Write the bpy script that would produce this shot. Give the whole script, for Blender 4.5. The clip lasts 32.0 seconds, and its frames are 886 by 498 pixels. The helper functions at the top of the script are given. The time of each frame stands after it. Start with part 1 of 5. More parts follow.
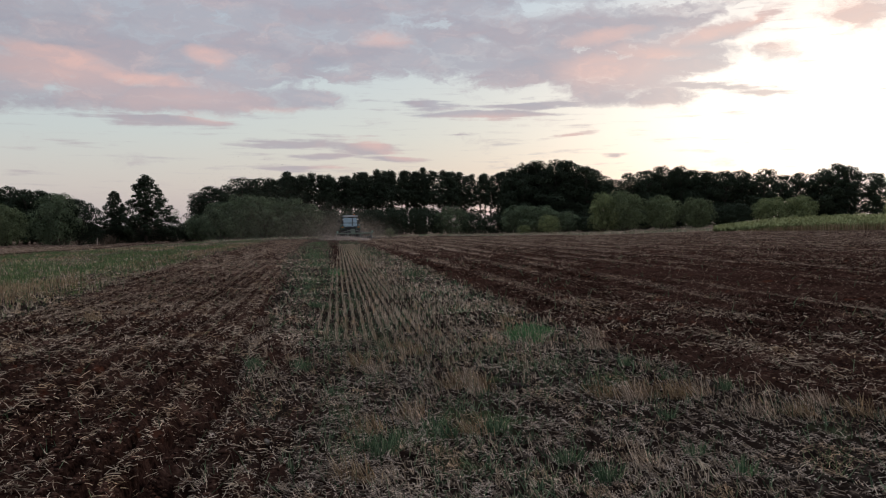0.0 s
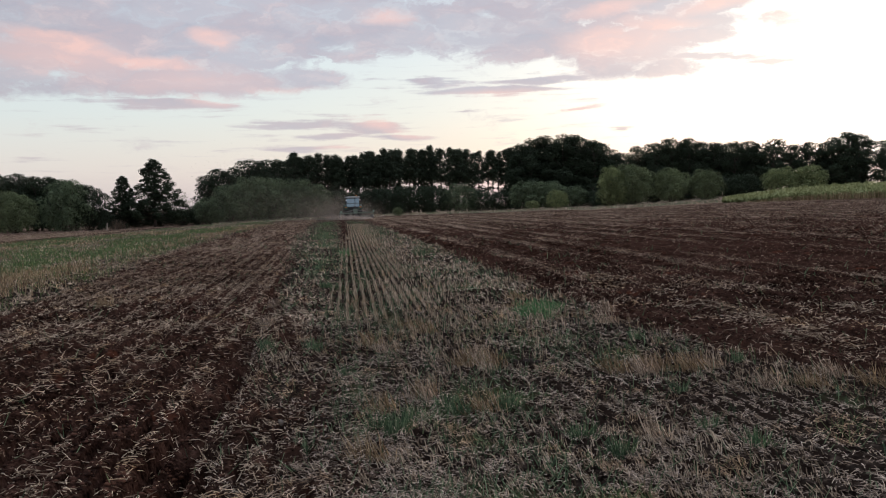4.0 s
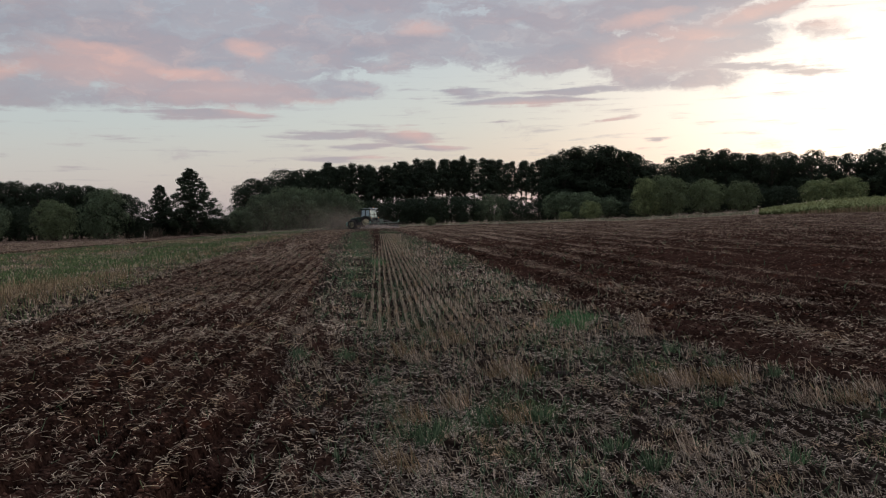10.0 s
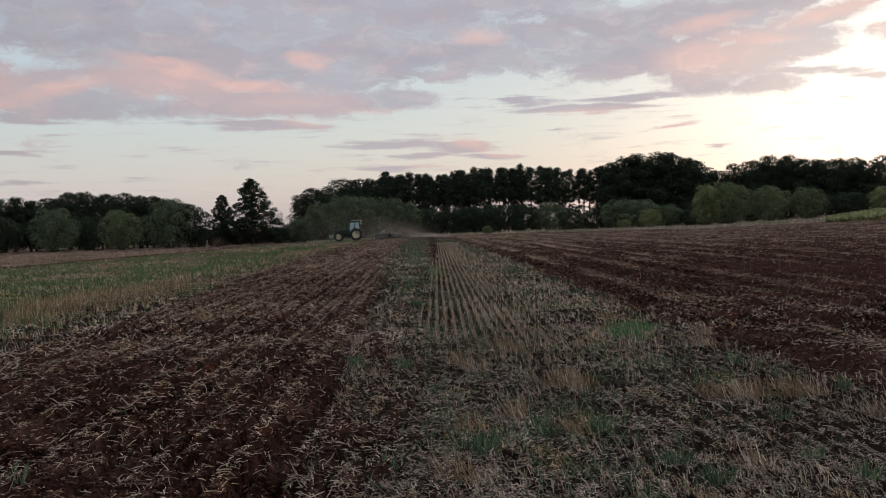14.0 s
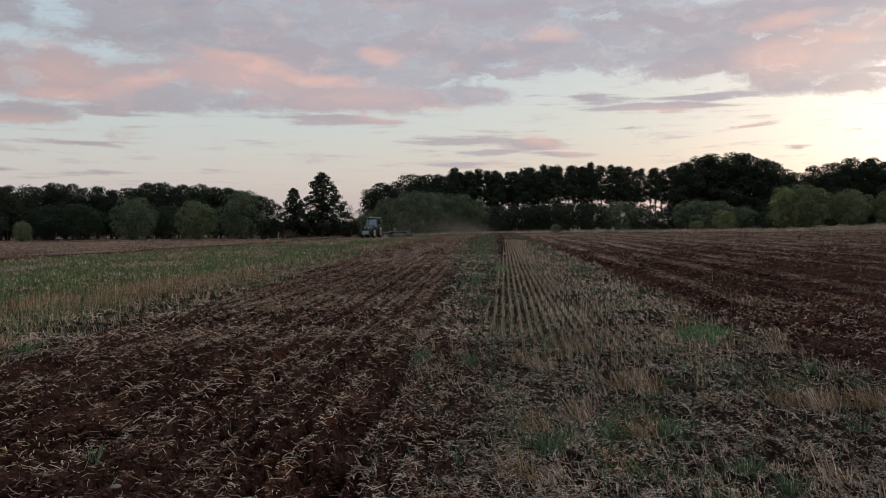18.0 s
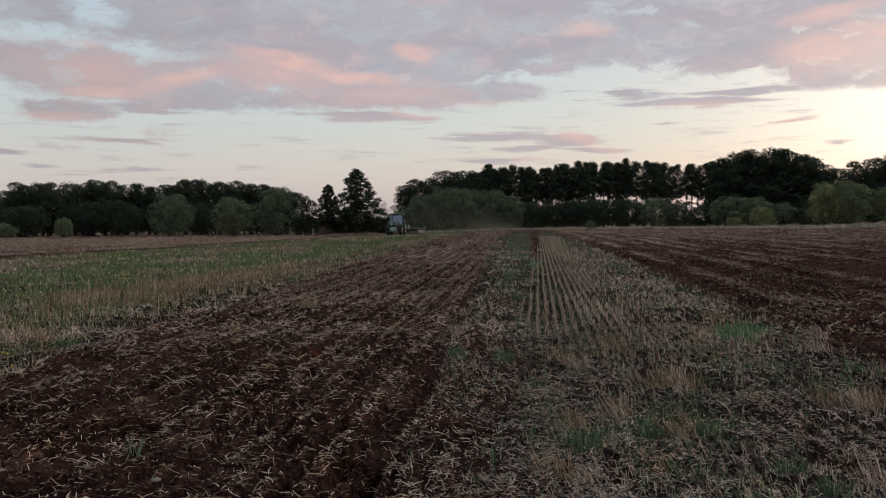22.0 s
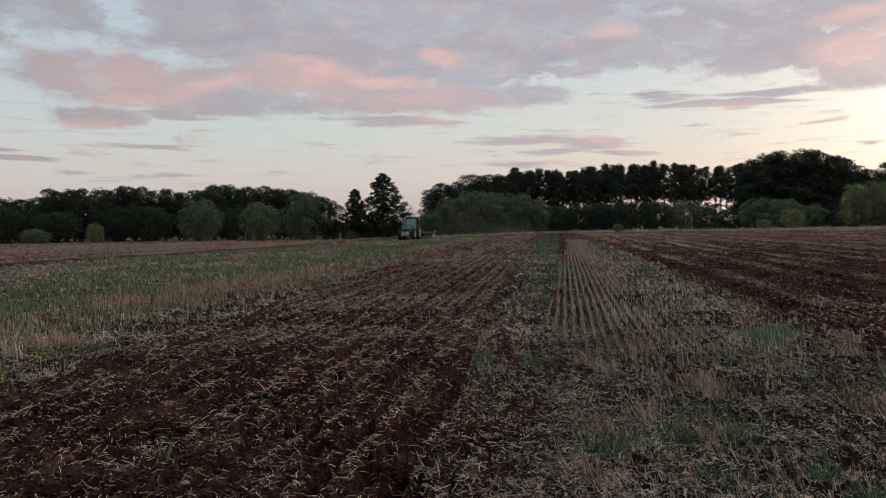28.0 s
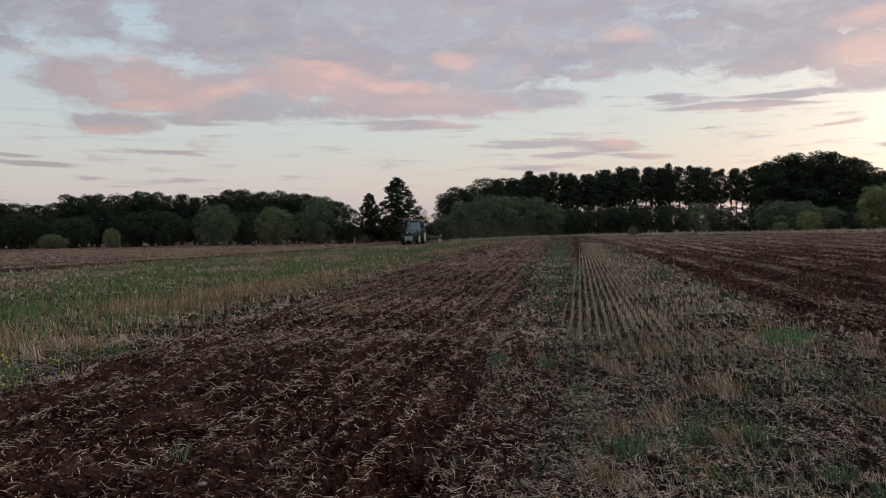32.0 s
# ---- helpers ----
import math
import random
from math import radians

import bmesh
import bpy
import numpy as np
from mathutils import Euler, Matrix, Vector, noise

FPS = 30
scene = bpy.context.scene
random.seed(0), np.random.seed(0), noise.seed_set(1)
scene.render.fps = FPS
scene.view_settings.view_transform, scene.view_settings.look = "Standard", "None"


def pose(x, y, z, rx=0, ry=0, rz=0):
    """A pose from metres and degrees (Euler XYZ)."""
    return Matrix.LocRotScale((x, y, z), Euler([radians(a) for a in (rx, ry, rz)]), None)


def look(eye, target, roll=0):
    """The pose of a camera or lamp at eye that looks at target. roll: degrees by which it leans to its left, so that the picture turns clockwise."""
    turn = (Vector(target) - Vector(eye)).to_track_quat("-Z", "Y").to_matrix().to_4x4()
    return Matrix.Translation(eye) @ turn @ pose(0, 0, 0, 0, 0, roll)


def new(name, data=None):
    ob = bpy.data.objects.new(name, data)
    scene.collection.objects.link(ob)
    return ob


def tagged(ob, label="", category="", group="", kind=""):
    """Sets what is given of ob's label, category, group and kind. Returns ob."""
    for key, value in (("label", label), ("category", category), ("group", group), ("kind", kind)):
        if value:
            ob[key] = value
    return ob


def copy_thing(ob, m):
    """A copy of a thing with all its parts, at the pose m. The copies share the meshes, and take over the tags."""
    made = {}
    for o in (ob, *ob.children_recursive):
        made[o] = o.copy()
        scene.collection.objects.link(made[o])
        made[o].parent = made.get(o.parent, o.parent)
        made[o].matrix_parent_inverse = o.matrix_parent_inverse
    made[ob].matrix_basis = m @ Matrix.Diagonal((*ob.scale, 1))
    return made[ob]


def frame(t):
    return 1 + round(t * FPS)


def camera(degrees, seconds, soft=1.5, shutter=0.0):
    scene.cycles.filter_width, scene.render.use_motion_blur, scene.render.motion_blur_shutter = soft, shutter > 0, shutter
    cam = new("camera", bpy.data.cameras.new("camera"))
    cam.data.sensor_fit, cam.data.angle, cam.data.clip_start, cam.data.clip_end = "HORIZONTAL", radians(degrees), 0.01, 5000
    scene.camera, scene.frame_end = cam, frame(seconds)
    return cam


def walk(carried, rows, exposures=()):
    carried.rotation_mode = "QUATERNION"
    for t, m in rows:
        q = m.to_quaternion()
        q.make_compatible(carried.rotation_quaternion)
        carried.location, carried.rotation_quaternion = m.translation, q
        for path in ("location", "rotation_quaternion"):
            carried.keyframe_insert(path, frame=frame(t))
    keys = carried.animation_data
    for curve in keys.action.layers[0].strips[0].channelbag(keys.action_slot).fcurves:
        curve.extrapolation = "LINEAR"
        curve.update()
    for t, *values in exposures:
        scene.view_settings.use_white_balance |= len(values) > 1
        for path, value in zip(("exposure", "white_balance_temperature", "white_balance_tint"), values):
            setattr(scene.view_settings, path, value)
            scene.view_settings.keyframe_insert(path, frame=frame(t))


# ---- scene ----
EYE = 1.6            # eye height over the field
LENS = 55.2

PATH = [
    (0.0, pose(0.011, -0.055, EYE-0.000, 88.43, -0.00, -6.81)),
    (0.5, pose(0.018, -0.058, EYE-0.000, 88.29, 0.16, -6.92)),
    (1.0, pose(0.026, -0.056, EYE-0.001, 87.87, 0.64, -6.99)),
    (1.5, pose(0.027, -0.049, EYE-0.001, 87.27, 1.12, -6.86)),
    (2.0, pose(0.022, -0.047, EYE-0.002, 87.15, 1.24, -6.72)),
    (2.5, pose(0.017, -0.048, EYE-0.000, 87.12, 1.26, -6.72)),
    (3.0, pose(0.013, -0.048, EYE+0.002, 87.13, 1.22, -6.71)),
    (3.5, pose(0.011, -0.049, EYE+0.003, 86.97, 1.32, -6.39)),
    (5.5, pose(0.012, -0.041, EYE+0.003, 86.89, 1.25, -6.18)),
    (6.0, pose(0.011, -0.036, EYE+0.002, 86.88, 1.22, -6.20)),
    (6.5, pose(0.012, -0.031, EYE+0.002, 86.88, 1.21, -6.15)),
    (7.0, pose(0.014, -0.031, EYE+0.004, 86.86, 1.23, -6.14)),
    (7.5, pose(0.017, -0.032, EYE+0.005, 86.84, 1.25, -6.12)),
    (8.0, pose(0.019, -0.034, EYE+0.004, 86.93, 1.20, -6.01)),
    (8.5, pose(0.018, -0.036, EYE+0.004, 87.20, 1.13, -5.67)),
    (9.0, pose(0.015, -0.036, EYE+0.005, 87.34, 1.07, -5.32)),
    (9.5, pose(0.013, -0.036, EYE+0.005, 87.48, 1.00, -4.81)),
    (10.0, pose(0.010, -0.031, EYE+0.005, 87.66, 0.97, -4.05)),
    (10.5, pose(0.009, -0.023, EYE+0.006, 87.91, 0.90, -3.24)),
    (11.0, pose(0.009, -0.018, EYE+0.006, 88.02, 0.85, -2.65)),
    (11.5, pose(0.009, -0.021, EYE+0.006, 88.03, 0.84, -2.45)),
    (12.0, pose(0.011, -0.020, EYE+0.005, 88.07, 0.85, -2.19)),
    (12.5, pose(0.012, -0.011, EYE+0.004, 88.18, 0.95, -1.79)),
    (13.0, pose(0.012, -0.009, EYE+0.005, 88.24, 1.10, -1.20)),
    (13.5, pose(0.010, -0.017, EYE+0.005, 88.25, 1.19, -0.73)),
    (14.0, pose(0.009, -0.016, EYE+0.004, 88.31, 1.17, -0.20)),
    (14.5, pose(0.009, -0.005, EYE+0.004, 88.44, 1.05, 0.73)),
    (16.5, pose(-0.003, 0.015, EYE-0.002, 88.46, 0.22, 2.84)),
    (17.0, pose(-0.002, 0.016, EYE-0.001, 88.33, 0.01, 3.46)),
    (17.5, pose(-0.000, 0.014, EYE-0.001, 88.25, -0.04, 3.83)),
    (18.0, pose(0.003, 0.011, EYE-0.002, 88.12, -0.11, 4.39)),
    (18.5, pose(0.005, 0.008, EYE-0.002, 88.04, -0.07, 4.79)),
    (19.0, pose(0.004, 0.007, EYE-0.003, 88.01, -0.05, 4.79)),
    (19.5, pose(-0.002, 0.013, EYE-0.003, 87.99, -0.07, 4.89)),
    (20.0, pose(-0.008, 0.023, EYE-0.004, 87.98, -0.06, 4.90)),
    (20.5, pose(-0.013, 0.026, EYE-0.004, 87.95, -0.10, 5.01)),
    (21.0, pose(-0.015, 0.022, EYE-0.002, 87.87, -0.14, 5.59)),
    (21.5, pose(-0.015, 0.019, EYE+0.000, 87.88, -0.17, 6.27)),
    (22.0, pose(-0.015, 0.022, EYE+0.000, 87.87, -0.13, 6.67)),
    (22.5, pose(-0.014, 0.029, EYE-0.002, 87.88, -0.11, 6.87)),
    (23.0, pose(-0.014, 0.036, EYE-0.004, 87.86, -0.13, 6.89)),
    (23.5, pose(-0.017, 0.034, EYE-0.004, 87.85, -0.07, 6.91)),
    (24.0, pose(-0.018, 0.025, EYE-0.003, 87.83, -0.10, 6.96)),
    (24.5, pose(-0.017, 0.021, EYE-0.002, 87.87, -0.09, 7.24)),
    (25.0, pose(-0.016, 0.025, EYE-0.003, 87.92, -0.05, 7.49)),
    (25.5, pose(-0.015, 0.031, EYE-0.003, 87.96, 0.01, 7.72)),
    (27.5, pose(-0.015, 0.029, EYE-0.000, 88.08, 0.18, 8.36)),
    (28.0, pose(-0.013, 0.030, EYE-0.002, 88.13, 0.18, 8.46)),
    (28.5, pose(-0.013, 0.029, EYE-0.004, 88.25, 0.30, 8.65)),
    (29.0, pose(-0.013, 0.027, EYE-0.004, 88.25, 0.29, 8.75)),
    (29.5, pose(-0.012, 0.023, EYE-0.005, 88.28, 0.26, 8.86)),
    (30.0, pose(-0.011, 0.019, EYE-0.008, 88.34, 0.33, 9.01)),
    (30.5, pose(-0.012, 0.018, EYE-0.011, 88.40, 0.40, 9.19)),
    (31.0, pose(-0.014, 0.017, EYE-0.013, 88.41, 0.38, 9.36)),
    (31.5, pose(-0.014, 0.016, EYE-0.014, 88.41, 0.39, 9.44)),
    (32.0, pose(-0.013, 0.015, EYE-0.014, 88.40, 0.40, 9.42)),
]

cam = camera(LENS, 32.0, soft=1.15)
EXPOSURES = [(0.0, 0.05, 6350, 9), (1.0, 0.05, 6350, 9), (1.5, 0.25, 6350, 9), (2.0, 0.4, 6350, 9), (3.5, 0.4, 6350, 9), (6.0, 0.32, 6350, 9),
             (7.0, 0.2, 6350, 9), (8.0, 0.05, 6380, 9), (10.0, -0.05, 6400, 9), (12.0, -0.03, 6430, 10), (14.0, 0.12, 6450, 10), (18.0, 0.05, 6500, 10),
             (22.0, 0.1, 6500, 10), (32.0, 0.1, 6500, 10)]
walk(cam, PATH, EXPOSURES)

# ---- sky and light: just after sunset, the glow low beyond the wood ----
SUN_AZ = 43.0        # degrees to the right of the stubble rows
SUN_EL = 2.0


class Net:
    """Small helper to chain shader nodes."""

    def __init__(self, tree):
        self.t = tree
        self.t.nodes.clear()

    def put(self, kind, inputs=(), **props):
        n = self.t.nodes.new(kind)
        for k, v in props.items():
            setattr(n, k, v)
        for key, v in (inputs.items() if isinstance(inputs, dict) else enumerate(inputs)):
            if v is None:
                continue
            if hasattr(v, "is_output"):
                self.t.links.new(v, n.inputs[key])
            else:
                n.inputs[key].default_value = v
        return n

    def math(self, op, *v, clamp=False):
        return self.put("ShaderNodeMath", v, operation=op, use_clamp=clamp).outputs[0]

    def vec(self, op, *v):
        n = self.put("ShaderNodeVectorMath", v, operation=op)
        return n.outputs[1] if op in ("LENGTH", "DISTANCE", "DOT_PRODUCT") else n.outputs[0]

    def xyz(self, x, y, z):
        return self.put("ShaderNodeCombineXYZ", (x, y, z)).outputs[0]

    def mix(self, f, a, b, mode="MIX"):
        n = self.t.nodes.new("ShaderNodeMix")
        n.data_type, n.blend_type = "RGBA", mode
        for sock, v in ((n.inputs[0], f), (n.inputs[6], a), (n.inputs[7], b)):
            if hasattr(v, "is_output"):
                self.t.links.new(v, sock)
            else:
                sock.default_value = v if isinstance(v, (int, float)) else (*v, 1)[:4]
        return n.outputs[2]

    def noise(self, vector, scale, detail=4.0, rough=0.55, lac=2.0):
        n = self.put("ShaderNodeTexNoise", {"Scale": scale, "Detail": detail, "Roughness": rough, "Lacunarity": lac})
        if vector is not None:
            self.t.links.new(vector, n.inputs["Vector"])
        return n.outputs["Fac"]

    def range(self, v, a, b, c=0.0, d=1.0, smooth=True):
        n = self.put("ShaderNodeMapRange", (v, a, b, c, d), interpolation_type="SMOOTHSTEP" if smooth else "LINEAR")
        return n.outputs[0]

    def ramp(self, f, *stops):
        n = self.t.nodes.new("ShaderNodeValToRGB")
        self.t.links.new(f, n.inputs[0])
        e = n.color_ramp.elements
        while len(e) < len(stops):
            e.new(0.5)
        for el, (p, c) in zip(e, stops):
            el.position, el.color = p, (*c, 1)
        return n.outputs[0]


# clouds and streaks: azimuth and elevation of the middle, half width and half height, tilt, all in degrees; weight
MASSES = [
    (-30.5, 9.0, 6.8, 2.3, 0, 1.0), (-22.5, 9.0, 6.0, 1.8, 0, 1.0), (-16.0, 9.3, 6.0, 1.7, -4, 1.0), (-30.8, 6.5, 4.2, 1.1, 0, 0.9), (-22.0, 7.6, 9.0, 1.2, 0, 0.95), (-11.5, 8.0, 9.0, 1.3, 0, 1.0),
    (-4.0, 8.3, 5.0, 1.2, 0, 0.95), (18.0, 9.6, 6.0, 2.0, 0, 1.0), (21.8, 10.6, 5.5, 1.6, 6, 1.0), (24.6, 12.1, 4.5, 1.0, 14, 0.8), (28.2, 11.0, 2.8, 1.2, -10, 0.5), (32.6, 12.6, 3.0, 2.0, 0, 0.5), (19.0, 8.5, 6.0, 0.9, 0, 0.85)]
STREAKS = [
    (-26.0, 6.9, 4.0, 0.6, 0, 0.9), (-11.6, 6.75, 6.6, 0.55, -2, 1.0), (-2.3, 5.45, 6.0, 0.45, 0, 1.0),
    (1.6, 5.1, 3.6, 0.75, -7, 1.0), (-1.5, 4.6, 4.2, 0.30, 3, 0.9), (3.0, 4.55, 3.4, 0.35, -4, 0.9), (-2.6, 3.85, 4.2, 0.30, 0, 0.9), (9.4, 7.45, 6.5, 0.45, 0, 0.95),
    (6.0, 8.05, 3.0, 0.6, 0, 0.9), (13.0, 8.05, 5.0, 0.5, 2, 0.95), (25.0, 8.75, 5.5, 0.55, -6, 0.95),
    (27.2, 12.8, 3.0, 0.5, 22, 0.85), (7.7, 6.15, 1.9, 0.16, 0, 0.75), (15.3, 6.0, 2.6, 0.22, 8, 0.8), (18.1, 4.6, 1.2, 0.25, 4, 0.75),
    (-27.6, 4.8, 3.0, 0.25, -3, 0.85), (-34.9, 3.9, 3.2, 0.28, -3, 0.85), (-36.0, 4.4, 2.4, 0.2, -3, 0.8), (-32.3, 3.1, 2.0, 0.2, -3, 0.75), (-26.0, 3.0, 3.2, 0.28, 3, 0.8)]
# where the last sun reaches the clouds
PINKS = [
    (-29.0, 9.0, 8.0, 2.4, 0, 0.55), (-18.0, 9.4, 7.5, 1.8, -4, 0.55), (-10.0, 8.2, 7.0, 1.3, 0, 0.4), (20.0, 10.2, 6.5, 2.0, 0, 0.6),
    (-33.7, 10.8, 2.2, 0.5, 0, 0.9), (-29.8, 10.6, 2.4, 0.6, -10, 0.9), (-28.4, 7.8, 4.2, 0.75, 0, 0.95), (-23.9, 8.8, 5.0, 0.85, 14, 1.0), (-17.0, 10.1, 5.2, 0.85, -11, 1.0),
    (-12.6, 9.2, 4.6, 0.65, -3, 0.95), (-8.4, 10.8, 2.0, 0.9, -15, 1.0), (-31.2, 6.1, 4.0, 0.5, 0, 0.55), (-8.5, 6.9, 3.0, 0.5, -4, 0.55), (2.9, 12.3, 2.2, 0.7, 0, 0.85), (17.2, 10.2, 3.4, 1.3, 0, 1.0),
    (20.8, 11.1, 4.0, 0.75, -4, 0.95), (24.2, 12.2, 4.4, 0.7, 14, 0.9), (27.1, 12.9, 2.8, 0.6, 22, 0.9), (17.6, 12.3, 3.4, 0.6, 8, 0.85), (9.6, 7.2, 4.6, 0.4, 0, 0.6), (2.2, 5.5, 2.4, 0.7, -8, 0.85),
    (4.2, 4.7, 2.6, 0.5, -8, 0.8), (32.2, 12.6, 2.4, 1.6, 0, 0.9), (-0.4, 3.9, 2.4, 0.3, 0, 0.7), (15.3, 6.0, 2.6, 0.3, 8, 0.7), (28.6, 11.1, 2.4, 0.8, 0, 0.75), (-4.5, 7.6, 4.0, 0.4, 0, 0.5)]
# blue openings in the deck
OPENINGS = [(-29.0, 12.9, 2.6, 1.8, -20, 0.8), (-34.5, 12.0, 2.4, 0.8, 0, 0.5), (-23.0, 10.25, 4.2, 0.45, 0, 0.6), (0.2, 10.3, 1.3, 0.4, 0, 0.5), (-0.4, 9.0, 2.6, 0.5, -12, 0.6), (13.0, 14.2, 5.0, 0.9, 0, 0.7),
            (10.0, 12.0, 2.0, 0.4, -20, 0.45), (21.5, 14.2, 6.0, 0.9, 0, 0.8), (5.8, 9.2, 3.0, 0.3, 0, 0.5), (29.0, 14.0, 5.0, 1.2, 0, 0.9)]
# lower edge of the cloud deck by azimuth
DECK_AZ = [-90, -45, -36, -34, -26, -22, -16, -5, -1, 2, 5, 9, 13, 17, 22, 25, 28, 34, 40, 90]
DECK_EL = [7.2, 8.0, 10.6, 11.4, 10.6, 9.0, 8.0, 8.2, 9.2, 9.5, 9.6, 9.4, 9.0, 9.6, 11.2, 13.0, 14.5, 15.0, 14.0, 9.0]

world = bpy.data.worlds.new("dusk_sky")
scene.world = world
world.use_nodes = True
N = Net(world.node_tree)
way = N.put("ShaderNodeTexCoord").outputs["Generated"]
sep = N.put("ShaderNodeSeparateXYZ", (way,))
azim = N.math("MULTIPLY", N.math("ARCTAN2", sep.outputs[0], sep.outputs[1]), 57.2958)
elev = N.math("MULTIPLY", N.math("ARCSINE", sep.outputs[2]), 57.2958)
flat = N.xyz(azim, elev, 0.0)
sky = N.put("ShaderNodeTexSky", sky_type="NISHITA", sun_disc=False, sun_elevation=radians(SUN_EL),
            sun_rotation=radians(SUN_AZ), dust_density=3.0, ozone_density=1.0, altitude=150).outputs[0]
# pale evening air: cream at the horizon, blue-grey higher up
e01 = N.range(elev, 0.0, 40.0, smooth=False)
air = N.ramp(e01, (0.0, (0.55, 0.475, 0.465)), (0.06, (0.555, 0.53, 0.53)), (0.15, (0.49, 0.54, 0.575)),
             (0.36, (0.41, 0.50, 0.59)), (1.0, (0.80, 0.88, 1.0)))
clear = N.mix(0.10, air, sky)
glow_at = N.vec("LENGTH", N.vec("DIVIDE", N.vec("SUBTRACT", flat, (SUN_AZ - 3.0, 6.0, 0)), (42.0, 17.0, 1)))
glow = N.range(glow_at, 1.0, 0.0)
glow = N.math("MULTIPLY", glow, glow)
clear = N.mix(N.math("MULTIPLY", glow, 1.2, clamp=True), clear, (1.55, 1.45, 1.31))
# clouds, their outlines torn by noise at several scales
calm = N.range(elev, 4.5, 9.5, 0.25, 1.0)
tear = N.put("ShaderNodeTexNoise", {"Scale": 1.0, "Detail": 6.0, "Roughness": 0.62})
world.node_tree.links.new(N.vec("MULTIPLY", flat, (0.34, 0.66, 1.0)), tear.inputs["Vector"])
shift = N.vec("MULTIPLY", N.vec("SUBTRACT", tear.outputs["Color"], (0.5, 0.5, 0.5)), (6.0, 2.3, 0.0))
moved = N.vec("ADD", flat, N.vec("MULTIPLY", shift, N.xyz(1.0, calm, 0.0)))
held = N.vec("ADD", flat, N.vec("MULTIPLY", shift, N.vec("MULTIPLY", N.xyz(1.0, calm, 0.0), (0.45, 0.50, 0.0))))
warp = N.noise(N.vec("MULTIPLY", moved, (0.34, 0.80, 1.0)), 1.0, 7.0, 0.60)
comb = N.noise(N.vec("MULTIPLY", flat, (0.22, 2.6, 1.0)), 1.0, 6.0, 0.60)
holes = N.noise(N.vec("MULTIPLY", moved, (0.16, 0.42, 1.0)), 1.0, 7.0, 0.62)
shade = N.noise(N.vec("MULTIPLY", moved, (0.10, 0.34, 1.0)), 1.0, 6.0, 0.58)


def spread(rows):
    out = None
    for a, e, w, h, tilt, k in rows:
        off = N.vec("SUBTRACT", held, (a, e, 0))
        c, q = math.cos(radians(tilt)), math.sin(radians(tilt))
        off = N.xyz(N.vec("DOT_PRODUCT", off, (c / w, q / w, 0)), N.vec("DOT_PRODUCT", off, (-q / h, c / h, 0)), 0.0)
        m = N.math("MULTIPLY", N.math("SUBTRACT", 1.0, N.vec("LENGTH", off), clamp=True), k * 2.0)
        out = m if out is None else N.math("MAXIMUM", out, m)
    return out


edge = N.ramp(N.range(azim, -90, 90, smooth=False), *[((a + 90) / 180, (e / 20,) * 3) for a, e in zip(DECK_AZ, DECK_EL)])
over = N.math("SUBTRACT", elev, N.math("MULTIPLY", edge, 20.0))
deck = N.math("ADD", N.math("MULTIPLY", over, 1.0), N.math("MULTIPLY", N.math("SUBTRACT", warp, 0.5), 4.5))
deck = N.range(deck, -0.35, 0.8)
deck = N.math("MULTIPLY", deck, N.range(holes, 0.58, 0.70, 1.0, 0.15))
crack = N.noise(N.vec("MULTIPLY", moved, (0.22, 0.50, 1.0)), 1.0, 4.0, 0.55)
crack = N.math("MULTIPLY", N.range(N.math("ABSOLUTE", N.math("SUBTRACT", crack, 0.5)), 0.055, 0.0), N.range(shade, 0.55, 0.42))
deck = N.math("MULTIPLY", deck, N.math("SUBTRACT", 1.0, N.math("MULTIPLY", crack, 0.22)))
deck = N.math("SUBTRACT", deck, N.math("MULTIPLY", spread(OPENINGS), N.range(holes, 0.38, 0.62, 0.1, 1.5)), clamp=True)
deck = N.math("MULTIPLY", deck, N.range(elev, 70.0, 24.0, 0.35, 1.0))
low = N.math("ADD", spread(STREAKS), N.math("ADD", N.math("MULTIPLY", N.math("SUBTRACT", comb, 0.5), 4.0), N.math("MULTIPLY", N.math("SUBTRACT", warp, 0.5), 1.2)))
low = N.range(low, 0.12, 1.25)
heap = N.math("ADD", N.math("MINIMUM", spread(MASSES), 1.0), N.math("ADD", N.math("MULTIPLY", N.math("SUBTRACT", warp, 0.5), 2.2), N.math("MULTIPLY", N.math("SUBTRACT", holes, 0.5), 1.6)))
heap = N.range(heap, 0.16, 0.98)
dens = N.math("MAXIMUM", N.math("MAXIMUM", deck, heap), low)
lit = N.math("ADD", spread(PINKS), N.math("ADD", N.math("MULTIPLY", N.math("SUBTRACT", shade, 0.5), 2.2), N.math("MULTIPLY", N.math("SUBTRACT", warp, 0.5), 2.0)))
tone = N.math("MULTIPLY", N.range(lit, -0.45, 1.65), N.range(warp, 0.36, 0.62, 1.0, 0.6))
cloud = N.mix(N.range(shade, 0.40, 0.62), (0.41, 0.402, 0.452), (0.33, 0.330, 0.394))
cloud = N.mix(N.range(warp, 0.52, 0.72, 0.0, 0.5), cloud, (0.53, 0.475, 0.495))
cloud = N.mix(N.range(elev, 8.5, 5.5, 0.0, 0.75), cloud, (0.43, 0.390, 0.415))
cloud = N.mix(tone, cloud, (0.75, 0.475, 0.425))
cloud = N.mix(N.math("MULTIPLY", glow, 0.8), cloud, (1.05, 0.84, 0.68))
cloud = N.mix(1.0, cloud, N.xyz(*[N.range(azim, -40.0, -6.0, 0.80, 1.0)] * 3), "MULTIPLY")
skies = N.mix(N.math("MULTIPLY", dens, 0.88), clear, cloud)
